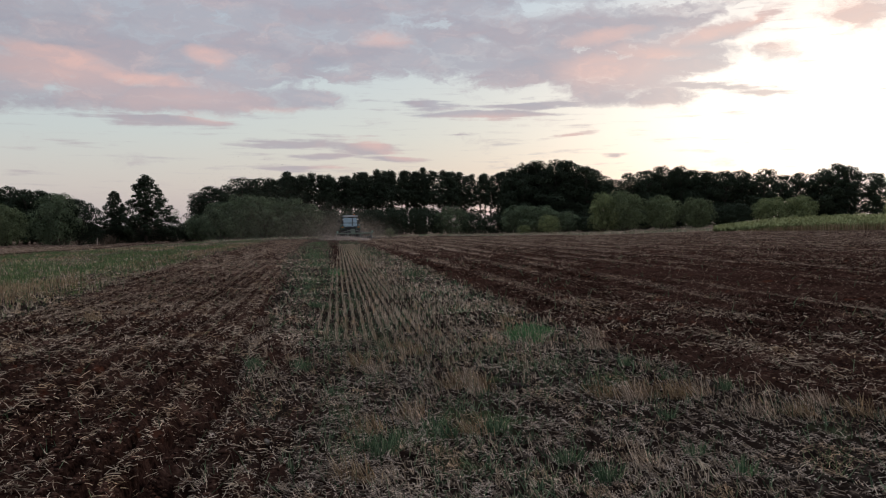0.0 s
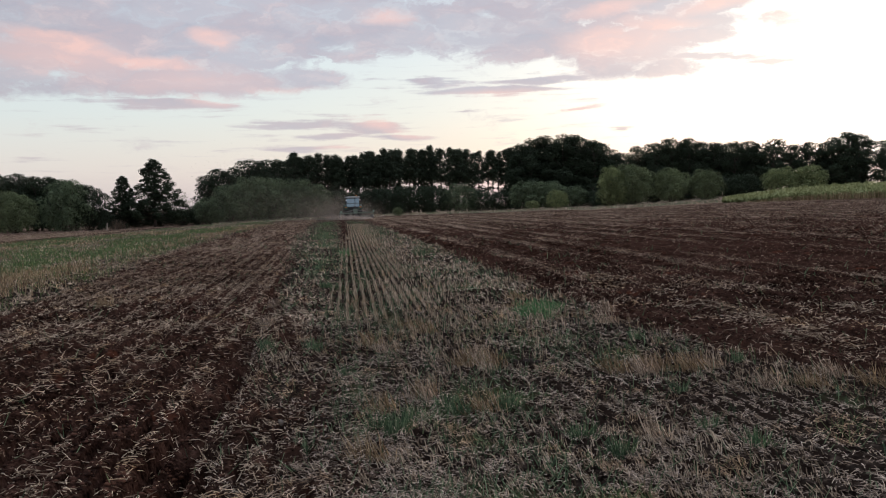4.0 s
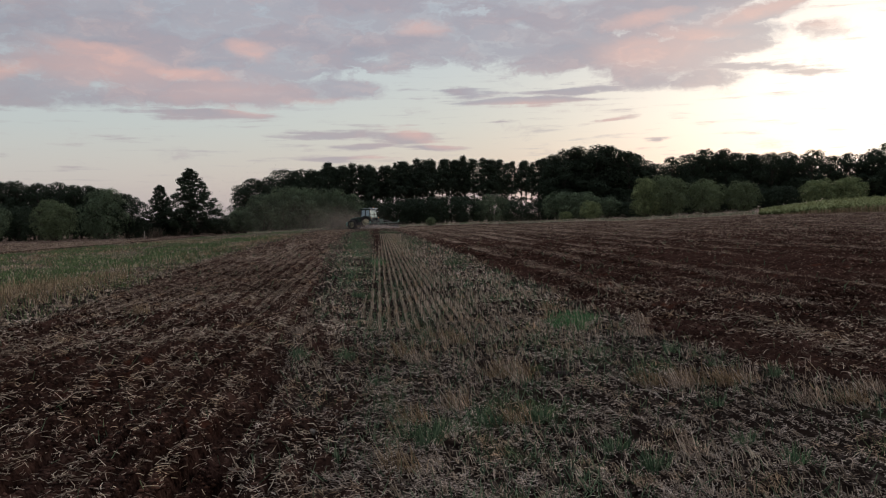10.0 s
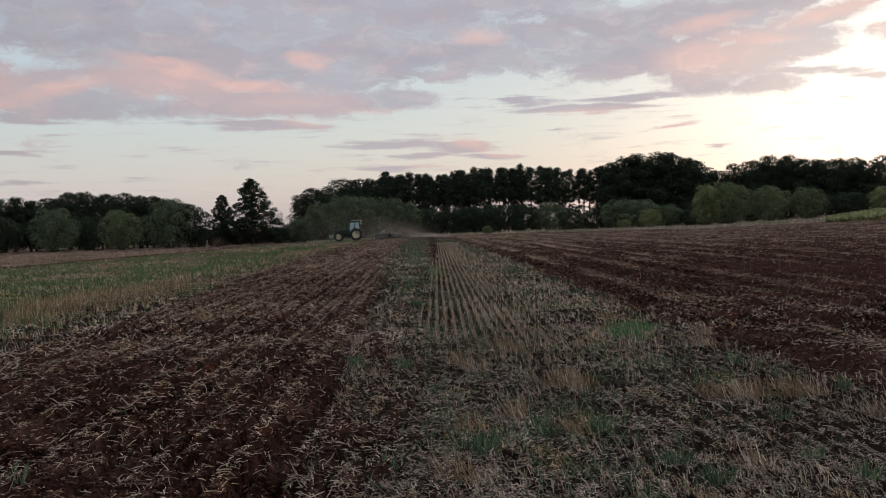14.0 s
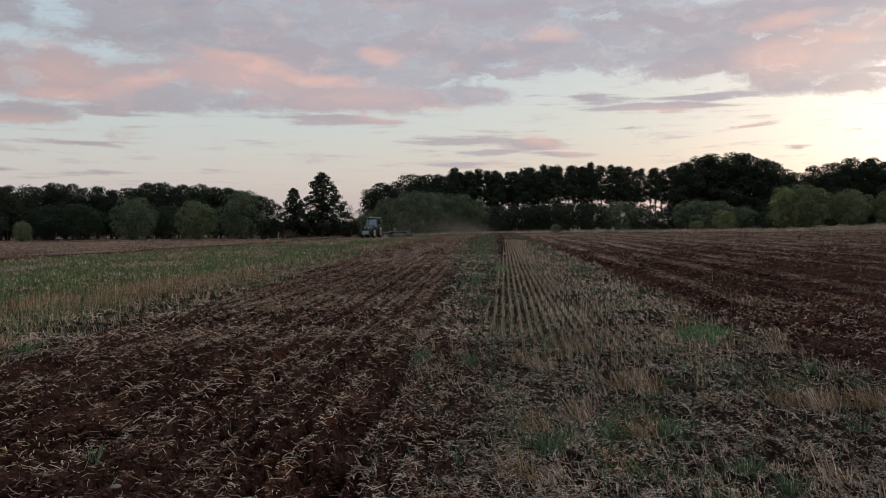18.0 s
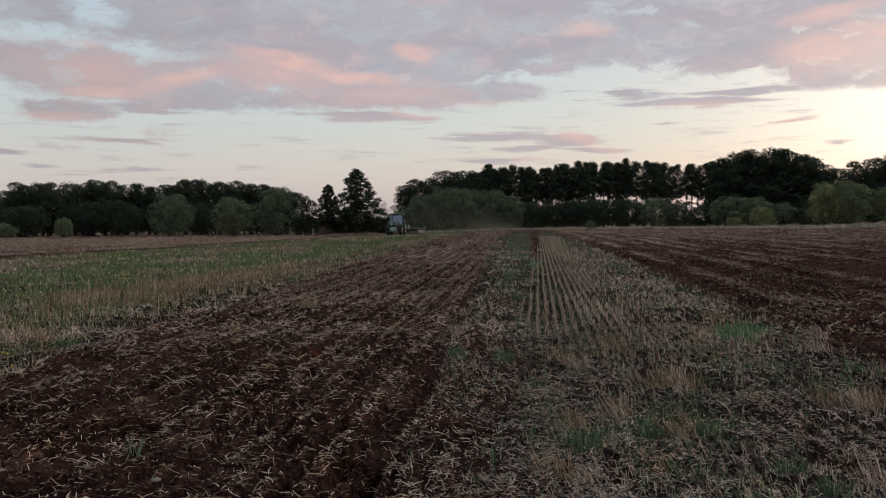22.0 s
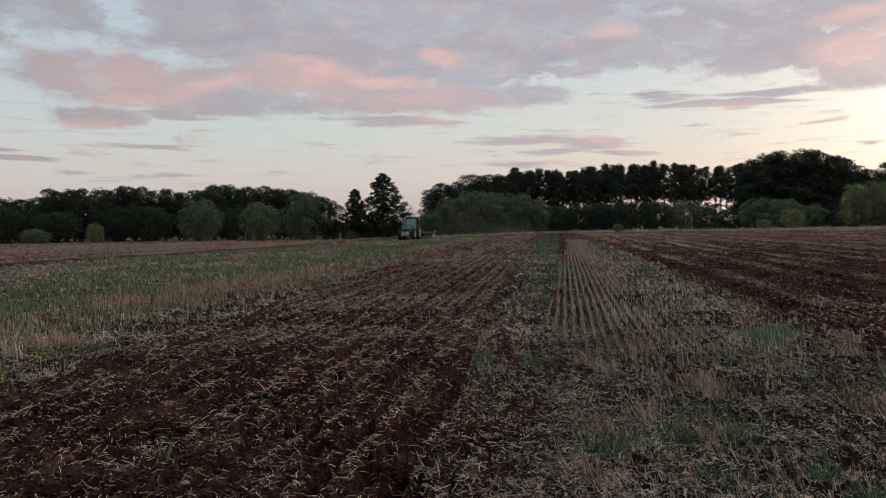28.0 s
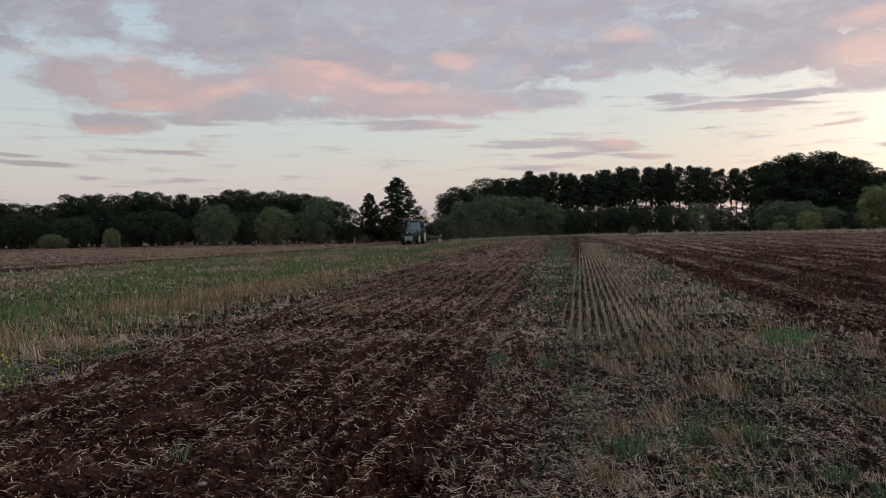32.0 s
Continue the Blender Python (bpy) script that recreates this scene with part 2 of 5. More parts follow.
# dusk gathers on the side away from the glow
away = N.math("ABSOLUTE", N.math("SUBTRACT", N.math("MODULO", N.math("ADD", azim, 720.0 - SUN_AZ + 180.0), 360.0), 180.0))
dusk = N.math("MULTIPLY", N.range(away, 95.0, 150.0, 0.0, 0.6), N.range(elev, 60.0, 15.0))
skies = N.mix(dusk, skies, (0.10, 0.12, 0.17))
below = N.range(elev, -2.0, 0.0)
skies = N.mix(below, (0.10, 0.09, 0.08), skies)
bg = N.put("ShaderNodeBackground", (skies, 1.0)).outputs[0]
N.put("ShaderNodeOutputWorld", (bg,))

sun = bpy.data.lights.new("afterglow", "SUN")
sun.energy, sun.angle, sun.color = 0.8, radians(25), (1.0, 0.85, 0.72)
sun_ob = new("afterglow", sun)
sun_way = Vector((math.sin(radians(SUN_AZ)), math.cos(radians(SUN_AZ)), math.tan(radians(9.0))))
sun_ob.matrix_world = look(sun_way * 100, (0, 0, 0))

# ---- materials ----
def material(name):
    m = bpy.data.materials.new(name)
    m.use_nodes = True
    return m, Net(m.node_tree)


def finish(net, colour, rough=0.9, bump=None, bump_by=0.3, dist=0.02, metal=0.0, spec=0.3, extra=None):
    b = net.put("ShaderNodeBsdfPrincipled")
    for key, v in (("Base Color", colour), ("Roughness", rough), ("Metallic", metal), ("Specular IOR Level", spec)):
        if hasattr(v, "is_output"):
            net.t.links.new(v, b.inputs[key])
        else:
            b.inputs[key].default_value = (*v, 1) if isinstance(v, tuple) else v
    if bump is not None:
        n = net.put("ShaderNodeBump", {"Strength": bump_by, "Distance": dist, "Height": bump})
        net.t.links.new(n.outputs[0], b.inputs["Normal"])
    out = b.outputs[0]
    if extra is not None:
        out = extra(out)
    net.put("ShaderNodeOutputMaterial", (out,))


def stalk_material(name, a, b, c):
    """Dry or green stalks: each piece takes its own tone between three."""
    m, n = material(name)
    r = n.put("ShaderNodeNewGeometry").outputs["Random Per Island"]
    p = n.put("ShaderNodeTexCoord").outputs["Object"]
    col = n.ramp(r, (0.0, a), (0.5, tuple(v * 0.8 for v in b)), (0.85, c))
    col = n.mix(n.range(n.noise(p, 0.7, 3.0), 0.40, 0.66, 0.0, 0.45), col, tuple(v * 0.42 for v in b))
    warm = n.noise(n.vec("ADD", p, (13.0, 7.0, 0.0)), 1.5, 3.0)
    col = n.mix(n.range(warm, 0.52, 0.68, 0.0, 0.7), col, (1.0, 0.84, 0.62), "MULTIPLY")
    finish(n, col, 0.8, spec=0.06)
    return m


def leaf_material(name, dark, light, spread=0.5, pale=0.6):
    m, n = material(name)
    g = n.put("ShaderNodeNewGeometry").outputs["Random Per Island"]
    o = n.put("ShaderNodeObjectInfo").outputs["Random"]
    p = n.put("ShaderNodeTexCoord").outputs["Object"]
    col = n.mix(n.range(g, 0.0, 1.0, 0.33, 0.54, False), dark, light)
    col = n.mix(n.math("MULTIPLY", o, spread), col, tuple(0.55 * v for v in dark))
    col = n.mix(n.range(n.noise(p, 0.55, 3.0), 0.42, 0.62, 0.0, pale), col, tuple(1.2 * v for v in light))

    def thin(bsdf):
        t = n.put("ShaderNodeBsdfTranslucent", (col,)).outputs[0]
        return n.put("ShaderNodeMixShader", (0.22, bsdf, t)).outputs[0]
    finish(n, col, 0.8, spec=0.1, extra=thin)
    return m


def plain(name, colour, rough=0.6, metal=0.0, grain=6.0, amount=0.35, spec=0.4):
    """Paint, rubber or metal with dust and wear at two scales."""
    m, n = material(name)
    p = n.put("ShaderNodeTexCoord").outputs["Object"]
    big, fine = n.noise(p, grain * 0.3, 3.0), n.noise(p, grain * 5, 4.0)
    col = n.mix(n.range(big, 0.35, 0.75, 0.0, amount), colour, tuple(0.6 * v + 0.06 * w for v, w in zip(colour, (1.0, 0.75, 0.55))))
    col = n.mix(n.range(fine, 0.5, 0.8, 0.0, amount), col, tuple(0.75 * v for v in colour))
    finish(n, col, rough, fine, 0.12, 0.004, metal, spec)
    return m


def ground_material():
    m, n = material("field_soil")
    p = n.put("ShaderNodeTexCoord").outputs["Object"]
    soil = n.put("ShaderNodeAttribute", attribute_name="soil").outputs["Fac"]
    green = n.put("ShaderNodeAttribute", attribute_name="green").outputs["Fac"]
    straw = n.put("ShaderNodeAttribute", attribute_name="straw").outputs["Fac"]
    fine, mid, big = n.noise(p, 9.0, 6.0, 0.65), n.noise(p, 1.3, 5.0), n.noise(p, 0.12, 4.0)
    grit = n.noise(p, 38.0, 4.0, 0.65)
    # the near-black low end puts shade of crevices between clods into the colour
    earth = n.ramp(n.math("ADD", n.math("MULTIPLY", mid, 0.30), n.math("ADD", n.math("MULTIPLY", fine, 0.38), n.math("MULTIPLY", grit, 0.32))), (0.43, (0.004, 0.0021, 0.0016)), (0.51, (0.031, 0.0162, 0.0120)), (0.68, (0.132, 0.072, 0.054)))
    earth = n.mix(n.range(big, 0.4, 0.65, 0.0, 0.35), earth, (0.074, 0.039, 0.029))
    red = n.noise(n.vec("ADD", p, (5.0, 31.0, 0.0)), 1.1, 4.0, 0.6)
    earth = n.mix(n.range(red, 0.60, 0.70, 0.0, 0.75), earth, n.mix(fine, (0.050, 0.0165, 0.0095), (0.125, 0.046, 0.028)))
    # near-black low end paints shaded gaps between straws; the dark mixes deepen them
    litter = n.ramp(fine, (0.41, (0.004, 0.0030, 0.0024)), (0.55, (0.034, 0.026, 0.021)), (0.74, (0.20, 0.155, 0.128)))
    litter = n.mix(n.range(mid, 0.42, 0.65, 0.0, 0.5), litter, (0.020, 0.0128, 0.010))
    at = n.put("ShaderNodeSeparateXYZ", (p,))
    drill = n.math("SINE", n.math("MULTIPLY", n.math("ADD", at.outputs[0], n.math("MULTIPLY", at.outputs[1], 0.005)), 2 * math.pi / 0.135))
    litter = n.mix(n.range(n.math("ADD", drill, n.math("MULTIPLY", n.math("SUBTRACT", mid, 0.5), 3.0)), -0.5, 0.7, 0.0, 0.8), litter, (0.018, 0.0115, 0.009))
    weeds = n.mix(fine, (0.036, 0.062, 0.026), (0.145, 0.195, 0.082))
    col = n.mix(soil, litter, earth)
    far = n.range(n.math("ADD", n.math("MULTIPLY", straw, 0.85), n.math("MULTIPLY", n.math("SUBTRACT", fine, 0.5), 2.6)), 0.30, 0.95)
    col = n.mix(n.math("MULTIPLY", far, 0.8), col, (0.46, 0.345, 0.265))
    gm = n.range(n.math("ADD", green, n.math("MULTIPLY", n.math("SUBTRACT", mid, 0.5), 1.2)), 0.25, 0.8)
    col = n.mix(n.math("MULTIPLY", gm, 0.68), col, weeds)
    h = n.math("ADD", n.math("MULTIPLY", fine, 0.55), n.math("MULTIPLY", grit, 0.45))
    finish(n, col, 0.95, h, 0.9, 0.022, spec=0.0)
    return m


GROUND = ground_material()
STRAW = stalk_material("straw", (0.15, 0.104, 0.074), (0.53, 0.410, 0.305), (1.0, 0.83, 0.64))
STUBBLE = stalk_material("stubble", (0.12, 0.084, 0.056), (0.57, 0.445, 0.325), (0.96, 0.79, 0.60))
BLADE = stalk_material("green_blades", (0.045, 0.092, 0.054), (0.140, 0.220, 0.118), (0.30, 0.40, 0.235))
LUSH = stalk_material("lush_blades", (0.045, 0.125, 0.055), (0.15, 0.34, 0.145), (0.32, 0.53, 0.26))
MEADOW = stalk_material("meadow_blades", (0.054, 0.098, 0.040), (0.150, 0.222, 0.094), (0.28, 0.355, 0.165))
FARSTRAW = stalk_material("weathered_straw", (0.14, 0.096, 0.068), (0.40, 0.298, 0.215), (0.65, 0.505, 0.375))
CHAFF = stalk_material("chaff", (0.06, 0.045, 0.037), (0.52, 0.41, 0.335), (1.0, 0.85, 0.72))
DRYGRASS = stalk_material("dry_grass", (0.14, 0.100, 0.076), (0.60, 0.46, 0.345), (1.0, 0.83, 0.66))
CLOD = stalk_material("soil_clods", (0.010, 0.0047, 0.0034), (0.046, 0.0222, 0.0155), (0.125, 0.063, 0.045))
EDGESTRAW = stalk_material("warm_stubble", (0.13, 0.086, 0.050), (0.42, 0.300, 0.180), (0.67, 0.515, 0.330))
BARK = plain("bark", (0.055, 0.042, 0.035), 0.95, grain=2.0)
NEEDLES = leaf_material("pine_needles", (0.024, 0.033, 0.024), (0.072, 0.094, 0.057), 0.5, 0.25)
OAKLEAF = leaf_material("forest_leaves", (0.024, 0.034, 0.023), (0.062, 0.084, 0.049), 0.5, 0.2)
WILLOW = leaf_material("willow_leaves", (0.062, 0.082, 0.046), (0.215, 0.255, 0.130), 0.4, 0.5)
MIDBUSH = leaf_material("wood_edge_leaves", (0.050, 0.070, 0.046), (0.175, 0.222, 0.125), 0.4, 0.5)
PALEBUSH = leaf_material("pale_bush_leaves", (0.10, 0.128, 0.058), (0.27, 0.31, 0.145), 0.3)
MAIZE = leaf_material("maize_leaves", (0.15, 0.175, 0.075), (0.38, 0.405, 0.20), 0.1)

# ---- the field ----
def lattice(ix, iy, seed):
    h = (ix * 374761393 + iy * 668265263 + seed * 974634777) & 0xFFFFFFFF
    h = ((h ^ (h >> 13)) * 1274126177) & 0xFFFFFFFF
    return ((h ^ (h >> 16)) & 0xFFFF) / 65535.0


def vnoise(x, y, seed=0):
    """Value noise, 0 to 1, for arrays."""
    x, y = np.asarray(x, float), np.asarray(y, float)
    ix, iy = np.floor(x).astype(np.int64), np.floor(y).astype(np.int64)
    fx, fy = x - ix, y - iy
    fx, fy = fx * fx * (3 - 2 * fx), fy * fy * (3 - 2 * fy)
    a, b = lattice(ix, iy, seed), lattice(ix + 1, iy, seed)
    c, d = lattice(ix, iy + 1, seed), lattice(ix + 1, iy + 1, seed)
    return (a + (b - a) * fx) * (1 - fy) + (c + (d - c) * fx) * fy


def fbm(x, y, seed=0, octaves=4):
    v, k = 0.0, 0.5
    for o in range(octaves):
        v = v + k * vnoise(x * 2 ** o, y * 2 ** o, seed + o)
        k *= 0.5
    return v / (1 - 0.5 ** octaves)


def smooth(v, a, b):
    t = np.clip((np.asarray(v, float) - a) / (b - a), 0, 1)
    return t * t * (3 - 2 * t)


# lie of the land 200 m out, by azimuth from the rows: it falls away to the left and lifts to the right
LAND_AZ = [-180, -120, -60, -37, -24, -16, -8.8, -5, -1, 2.5, 6, 10, 13, 16, 18.7, 22.3, 24.4, 28, 34, 50, 90, 180]
LAND_Z = [0, -1.5, -2.6, -2.7, -2.5, -2.35, -1.9, -1.45, -1.1, -0.75, -0.53, -0.40, 0.0, 0.2, 0.65, 1.3, 1.6, 1.75, 2.05, 2.2, 1.4, 0]
LAND_P = [1, 1, 1, 1, 1, 1.05, 1.4, 1.7, 2.0, 2.0, 2.0, 2.0, 1.9, 1.8, 1.7, 1.6, 1.5, 1.4, 1.4, 1.4, 1, 1]
ROW_LEAN = 0.022     # the strips run a little left of the y axis
DRILL_LEAN = 0.005   # the drill rows in the stubble hardly do


def land(x, y):
    x, y = np.asarray(x, float), np.asarray(y, float)
    r, az = np.hypot(x, y), np.degrees(np.arctan2(x, y))
    s = np.clip((r - 15) / 185, 0, 1.25)
    return np.interp(az, LAND_AZ, LAND_Z) * s ** np.interp(az, LAND_AZ, LAND_P)


# straw windrows on the field to the right: distance from the middle row
WINDROWS = [5.3, 7.2, 8.7, 10.2, 12.4] + [14.5 + 2.1 * k + 0.5 * math.sin(2.3 * k) for k in range(60)]


def near_windrow(at):
    """Distance to the nearest windrow."""
    lines = np.array(WINDROWS)
    k = np.clip(np.searchsorted(lines, at), 1, len(lines) - 1)
    return np.minimum(np.abs(at - lines[k - 1]), np.abs(lines[k] - at))


def zones(x, y):
    """How far each place is tilled soil, green growth, and strewn with straw."""
    x, y = np.asarray(x, float), np.asarray(y, float)
    wob = (fbm(x * 1.1, y * 0.8, 11) - 0.5) * 1.0
    u = x + ROW_LEAN * np.clip(y, 0, 150)
    edge_a = np.interp(y, [-50, 5, 16, 24, 34, 60, 120, 300], [-5.3, -5.3, -5.4, -5.8, -6.5, -6.8, -7.0, -7.0])
    edge_b = np.interp(y, [0, 5, 8, 13, 20, 30, 46, 120], [-0.7, -0.74, -0.88, -1.0, -1.2, -1.45, -1.95, -2.2])
    strip = smooth(u - edge_a + wob, -0.15, 0.25) * smooth(edge_b - u + wob * 0.5, -0.25, 0.2)
    # ground scuffed by the harrow's end, right of the rut
    scuff = smooth(u - edge_b, -0.2, 0.1) * smooth(edge_b + 1.15 - u, 0.0, 0.9) * smooth(20 - y, 0, 9) * smooth(fbm(x * 1.7, y * 1.1, 13, 3), 0.30, 0.50) * 0.9
    edge_c = np.interp(y, [-20, 3.0, 5.2, 6.7, 7.8, 9.6, 400], [60, 18, 7.5, 4.75, 4.15, 3.75, 3.85])
    right = smooth(u - edge_c + wob * 0.7, -0.1, 0.25)
    edge_d = np.interp(y, [-50, 35, 60, 90, 200], [-24, -25.7, -27, -29, -31])
    far_left = smooth(edge_d - x + wob * 2, -0.5, 0.8)
    r = np.hypot(x, y)
    verge_r = smooth(r + 8 * (fbm(x * 0.15, y * 0.15, 15, 2) - 0.5) - np.interp(np.degrees(np.arctan2(x, y)), [5, 12, 16, 25], [158, 150, 136, 131]), -1, 2)
    right = right * (1 - verge_r)
    track = 0.85 * np.exp(-((x - np.interp(y, [30, 40, 60, 96], [-0.25, -0.2, -0.4, -1.1])) / np.interp(y, [30, 60, 100], [0.2, 0.3, 0.45])) ** 2) * smooth(y, 30, 38) * (fbm(x * 0.8, y * 0.2, 17, 2) > 0.3)
    soil = np.maximum(np.maximum(np.maximum(strip, right), far_left), np.maximum(scuff, track))
    bands_l = np.interp(u + 1.6 * (fbm(x * 0.25, y * 0.12, 23) - 0.5), [-27, -24, -20, -18, -15, -13, -10.3, -9.6, -8.6, -7.5, -6, -5.3], [0.4, 0.8, 0.85, 0.45, 0.65, 1.0, 1.0, 0.75, 0.36, 0.42, 0.44, 0.15])
    g_left = bands_l * (0.28 + 0.85 * smooth(0.7 * fbm(x * 0.5, y * 0.2, 21) + 0.3 * fbm(x * 1.6, y * 0.9, 24, 3), 0.41, 0.58)) * (1 - far_left)
    g_mid = (1 - soil) * smooth(0.45 * fbm(x * 0.9, y * 0.7, 31) + 0.55 * fbm(x * 3.2, y * 2.6, 33, 3), 0.51, 0.64) * 0.40
    line = np.exp(-((x - np.interp(y, [14, 20, 28, 41, 60, 95], [-0.9, -0.75, -0.95, -1.3, -1.8, -2.5])) / np.interp(y, [14, 20, 28, 41, 70], [0.45, 0.45, 0.7, 0.95, 1.2])) ** 2) * np.interp(y, [13, 18, 28], [0, 0.5, 1]) * smooth(0.5 * fbm(x, y * 0.3, 41) + 0.5 * fbm(x * 3, y * 1.2, 44, 3), 0.36, 0.60)
    line = np.maximum(line, 1.2 * np.exp(-((x + 0.22) / 0.25) ** 2 - ((y - 29) / 3.5) ** 2))
    verge = smooth(u, 1.3, 1.9) * smooth(3.9 - u, 0.0, 0.8) * smooth(y, 28, 50) * smooth(fbm(x * 0.8, y * 0.15, 43), 0.35, 0.6)
    line = np.maximum(line, 0.7 * verge)
    green = np.clip(np.maximum(np.maximum(g_left, g_mid * (u > edge_a)), 0.62 * line) * (1 - 0.9 * soil), 0, 1)
    # straw: clumps and streaks on the tilled strip, thin windrows on the field to its right
    patch = smooth(0.5 * fbm(u * 6.0, y * 1.2, 61, 3) + 0.5 * fbm(x * 3.4, y * 2.8, 63, 3), 0.42, 0.58)
    streak = smooth(fbm(u * 2.6, y * 0.10, 65, 3), 0.38, 0.62)
    comb = 0.5 + 0.5 * np.sin((u + 0.10 * (fbm(x * 0.6, y * 0.25, 77, 2) - 0.5)) * 2 * np.pi / 0.43 + 4.0 * vnoise(x * 0.5, y * 0.12, 67))
    on_strip = (0.36 + 0.52 * patch) * (0.42 + 0.80 * comb) * (0.78 + 0.22 * streak) * 0.92 * np.interp(u, [-5.6, -4.8, -3.0, -1.6, -0.8], [0.8, 1.1, 1.0, 1.0, 1.0])
    at = u + 0.5 * (vnoise(y * 0.06, u * 0.2, 53) - 0.5)
    gap = near_windrow(at)
    windrow = np.exp(-(gap / np.interp(r, [6, 20, 60, 120], [0.42, 0.22, 0.30, 0.5])) ** 2) * smooth(fbm(u * 0.8, y * 0.22, 51, 3), 0.30, 0.56)
    clumped = smooth(0.6 * fbm(x * 1.0, y * 1.1, 55, 3) + 0.4 * fbm(x * 3.4, y * 3.4, 57, 2), 0.50, 0.62)
    on_right = 0.06 + 0.23 * smooth(r, 25, 75) + 0.85 * windrow * (0.3 + 0.7 * patch) + 0.30 * clumped * smooth(26 - r, 0, 14)
    on_strip = on_strip * (1 - 0.85 * np.exp(-((u + 0.92 + 0.006 * y + 0.06 * np.sin(y * 1.3)) / 0.13) ** 2))
    straw = np.maximum(strip, scuff) * on_strip + right * on_right + verge_r * (x > 0) * 0.45 + far_left * (0.34 + 0.42 * streak) * smooth(edge_d - x, 0.6, 2.6) + (1 - soil) * (1 - 0.75 * green) * (0.55 + 0.25 * smooth(edge_a - u, 0.5, 3))
    return soil, green, np.clip(straw, 0, 1), r


def mesh_from(name, verts, faces, mat):
    """A mesh from arrays; faces all have the same number of corners."""
    me = bpy.data.meshes.new(name)
    verts, faces = np.asarray(verts, np.float32), np.asarray(faces, np.int32)
    k = faces.shape[1]
    me.vertices.add(len(verts))
    me.vertices.foreach_set("co", verts.ravel())
    me.loops.add(faces.size)
    me.loops.foreach_set("vertex_index", faces.ravel())
    me.polygons.add(len(faces))
    me.polygons.foreach_set("loop_start", np.arange(0, faces.size, k, dtype=np.int32))
    me.polygons.foreach_set("loop_total", np.full(len(faces), k, dtype=np.int32))
    me.update(calc_edges=True)
    me.materials.append(mat)
    return me


def relief(x, y):
    """Clods, drill lines and tufts close by."""
    soil, green, straw, r = zones(x, y)
    u = x + ROW_LEAN * np.clip(y, 0, 150)
    lump = np.abs(fbm(x * 6, y * 6, 71, 2) - 0.5) * 2
    clod = (0.5 - lump) * 0.045 + (fbm(x * 13, y * 13, 73, 2) - 0.5) * 0.055 + (fbm(x * 2.4, y * 1.2, 75, 3) - 0.5) * 0.04
    drawn = u + 0.10 * (fbm(x * 0.6, y * 0.25, 77, 2) - 0.5)
    phase = np.abs((drawn / 0.19) % 1.0 - 0.5) * 2          # 1 in the groove, 0 on the back of the ridge
    furrow = (0.35 - smooth(phase, 0.45, 1.0)) * 0.14 * (0.55 + 0.6 * smooth(fbm(x * 0.7, y * 0.35, 79, 2), 0.35, 0.6)) + np.sin(drawn * 2 * np.pi / 0.86) * 0.022
    rows = np.sin(u * 2 * np.pi / 0.135) * 0.012
    rough = (fbm(x * 5, y * 5, 81, 3) - 0.5) * 0.06
    rut = -0.20 * np.exp(-((u + 0.92 + 0.006 * y + 0.06 * np.sin(y * 1.3)) / 0.13) ** 2) * smooth(fbm(x * 0.4, y * 0.5, 83, 2), 0.25, 0.5)
    return soil * (clod + furrow) + (1 - soil) * (rows + rough) + rut * (y < 60)


def build_ground():
    az = np.radians(np.concatenate([np.arange(-180, -46, 6.0), np.arange(-46, 44, 0.22), np.arange(44, 180, 6.0)]))
    rr = [0.4, 1.0, 1.6, 2.2]
    while rr[-1] < 45:
        rr.append(rr[-1] * 1.0085)
    while rr[-1] < 260:
        rr.append(rr[-1] * 1.025)
    while rr[-1] < 4200:
        rr.append(rr[-1] * 1.25)
    R, A = np.meshgrid(np.array(rr), az, indexing="ij")
    X, Y = R * np.sin(A), R * np.cos(A)
    Z = land(X, Y) + relief(X, Y) * np.clip((80 - R) / 50, 0.25, 1) * (R > 1.5) * (R < 250)
    nr, na = R.shape
    i, j = np.meshgrid(np.arange(nr - 1), np.arange(na), indexing="ij")
    j2 = (j + 1) % na
    F = np.stack([i * na + j, (i + 1) * na + j, (i + 1) * na + j2, i * na + j2], -1).reshape(-1, 4)[:, ::-1]
    V = np.stack([X, Y, Z], -1).reshape(-1, 3)
    c = len(V)
    V = np.vstack([V, [[0, 0, 0]]])
    me = mesh_from("ground", V, F, GROUND)
    hub = bmesh.new()
    hub.from_mesh(me)
    hub.verts.ensure_lookup_table()
    for k in range(na):
        hub.faces.new((hub.verts[c], hub.verts[(k + 1) % na], hub.verts[k]))
    bmesh.ops.recalc_face_normals(hub, faces=hub.faces[:])
    hub.to_mesh(me)
    hub.free()
    soil, green, straw, _ = zones(V[:, 0], V[:, 1])
    for name, v in (("soil", soil), ("green", green), ("straw", straw * smooth(np.hypot(V[:, 0], V[:, 1]), 9, 40))):
        me.attributes.new(name, "FLOAT", "POINT").data.foreach_set("value", v.astype(np.float32))
    me.polygons.foreach_set("use_smooth", np.ones(len(me.polygons), dtype=bool))
    ob = new("ground", me)
    return tagged(ob, "gently sloping field of dark tilled soil and stubble strips", "field", kind="structure")


def surface(x, y):
    r = np.hypot(x, y)
    return land(x, y) + relief(x, y) * np.clip((80 - r) / 50, 0.25, 1) * (r > 1.5)


rng = np.random.default_rng(7)


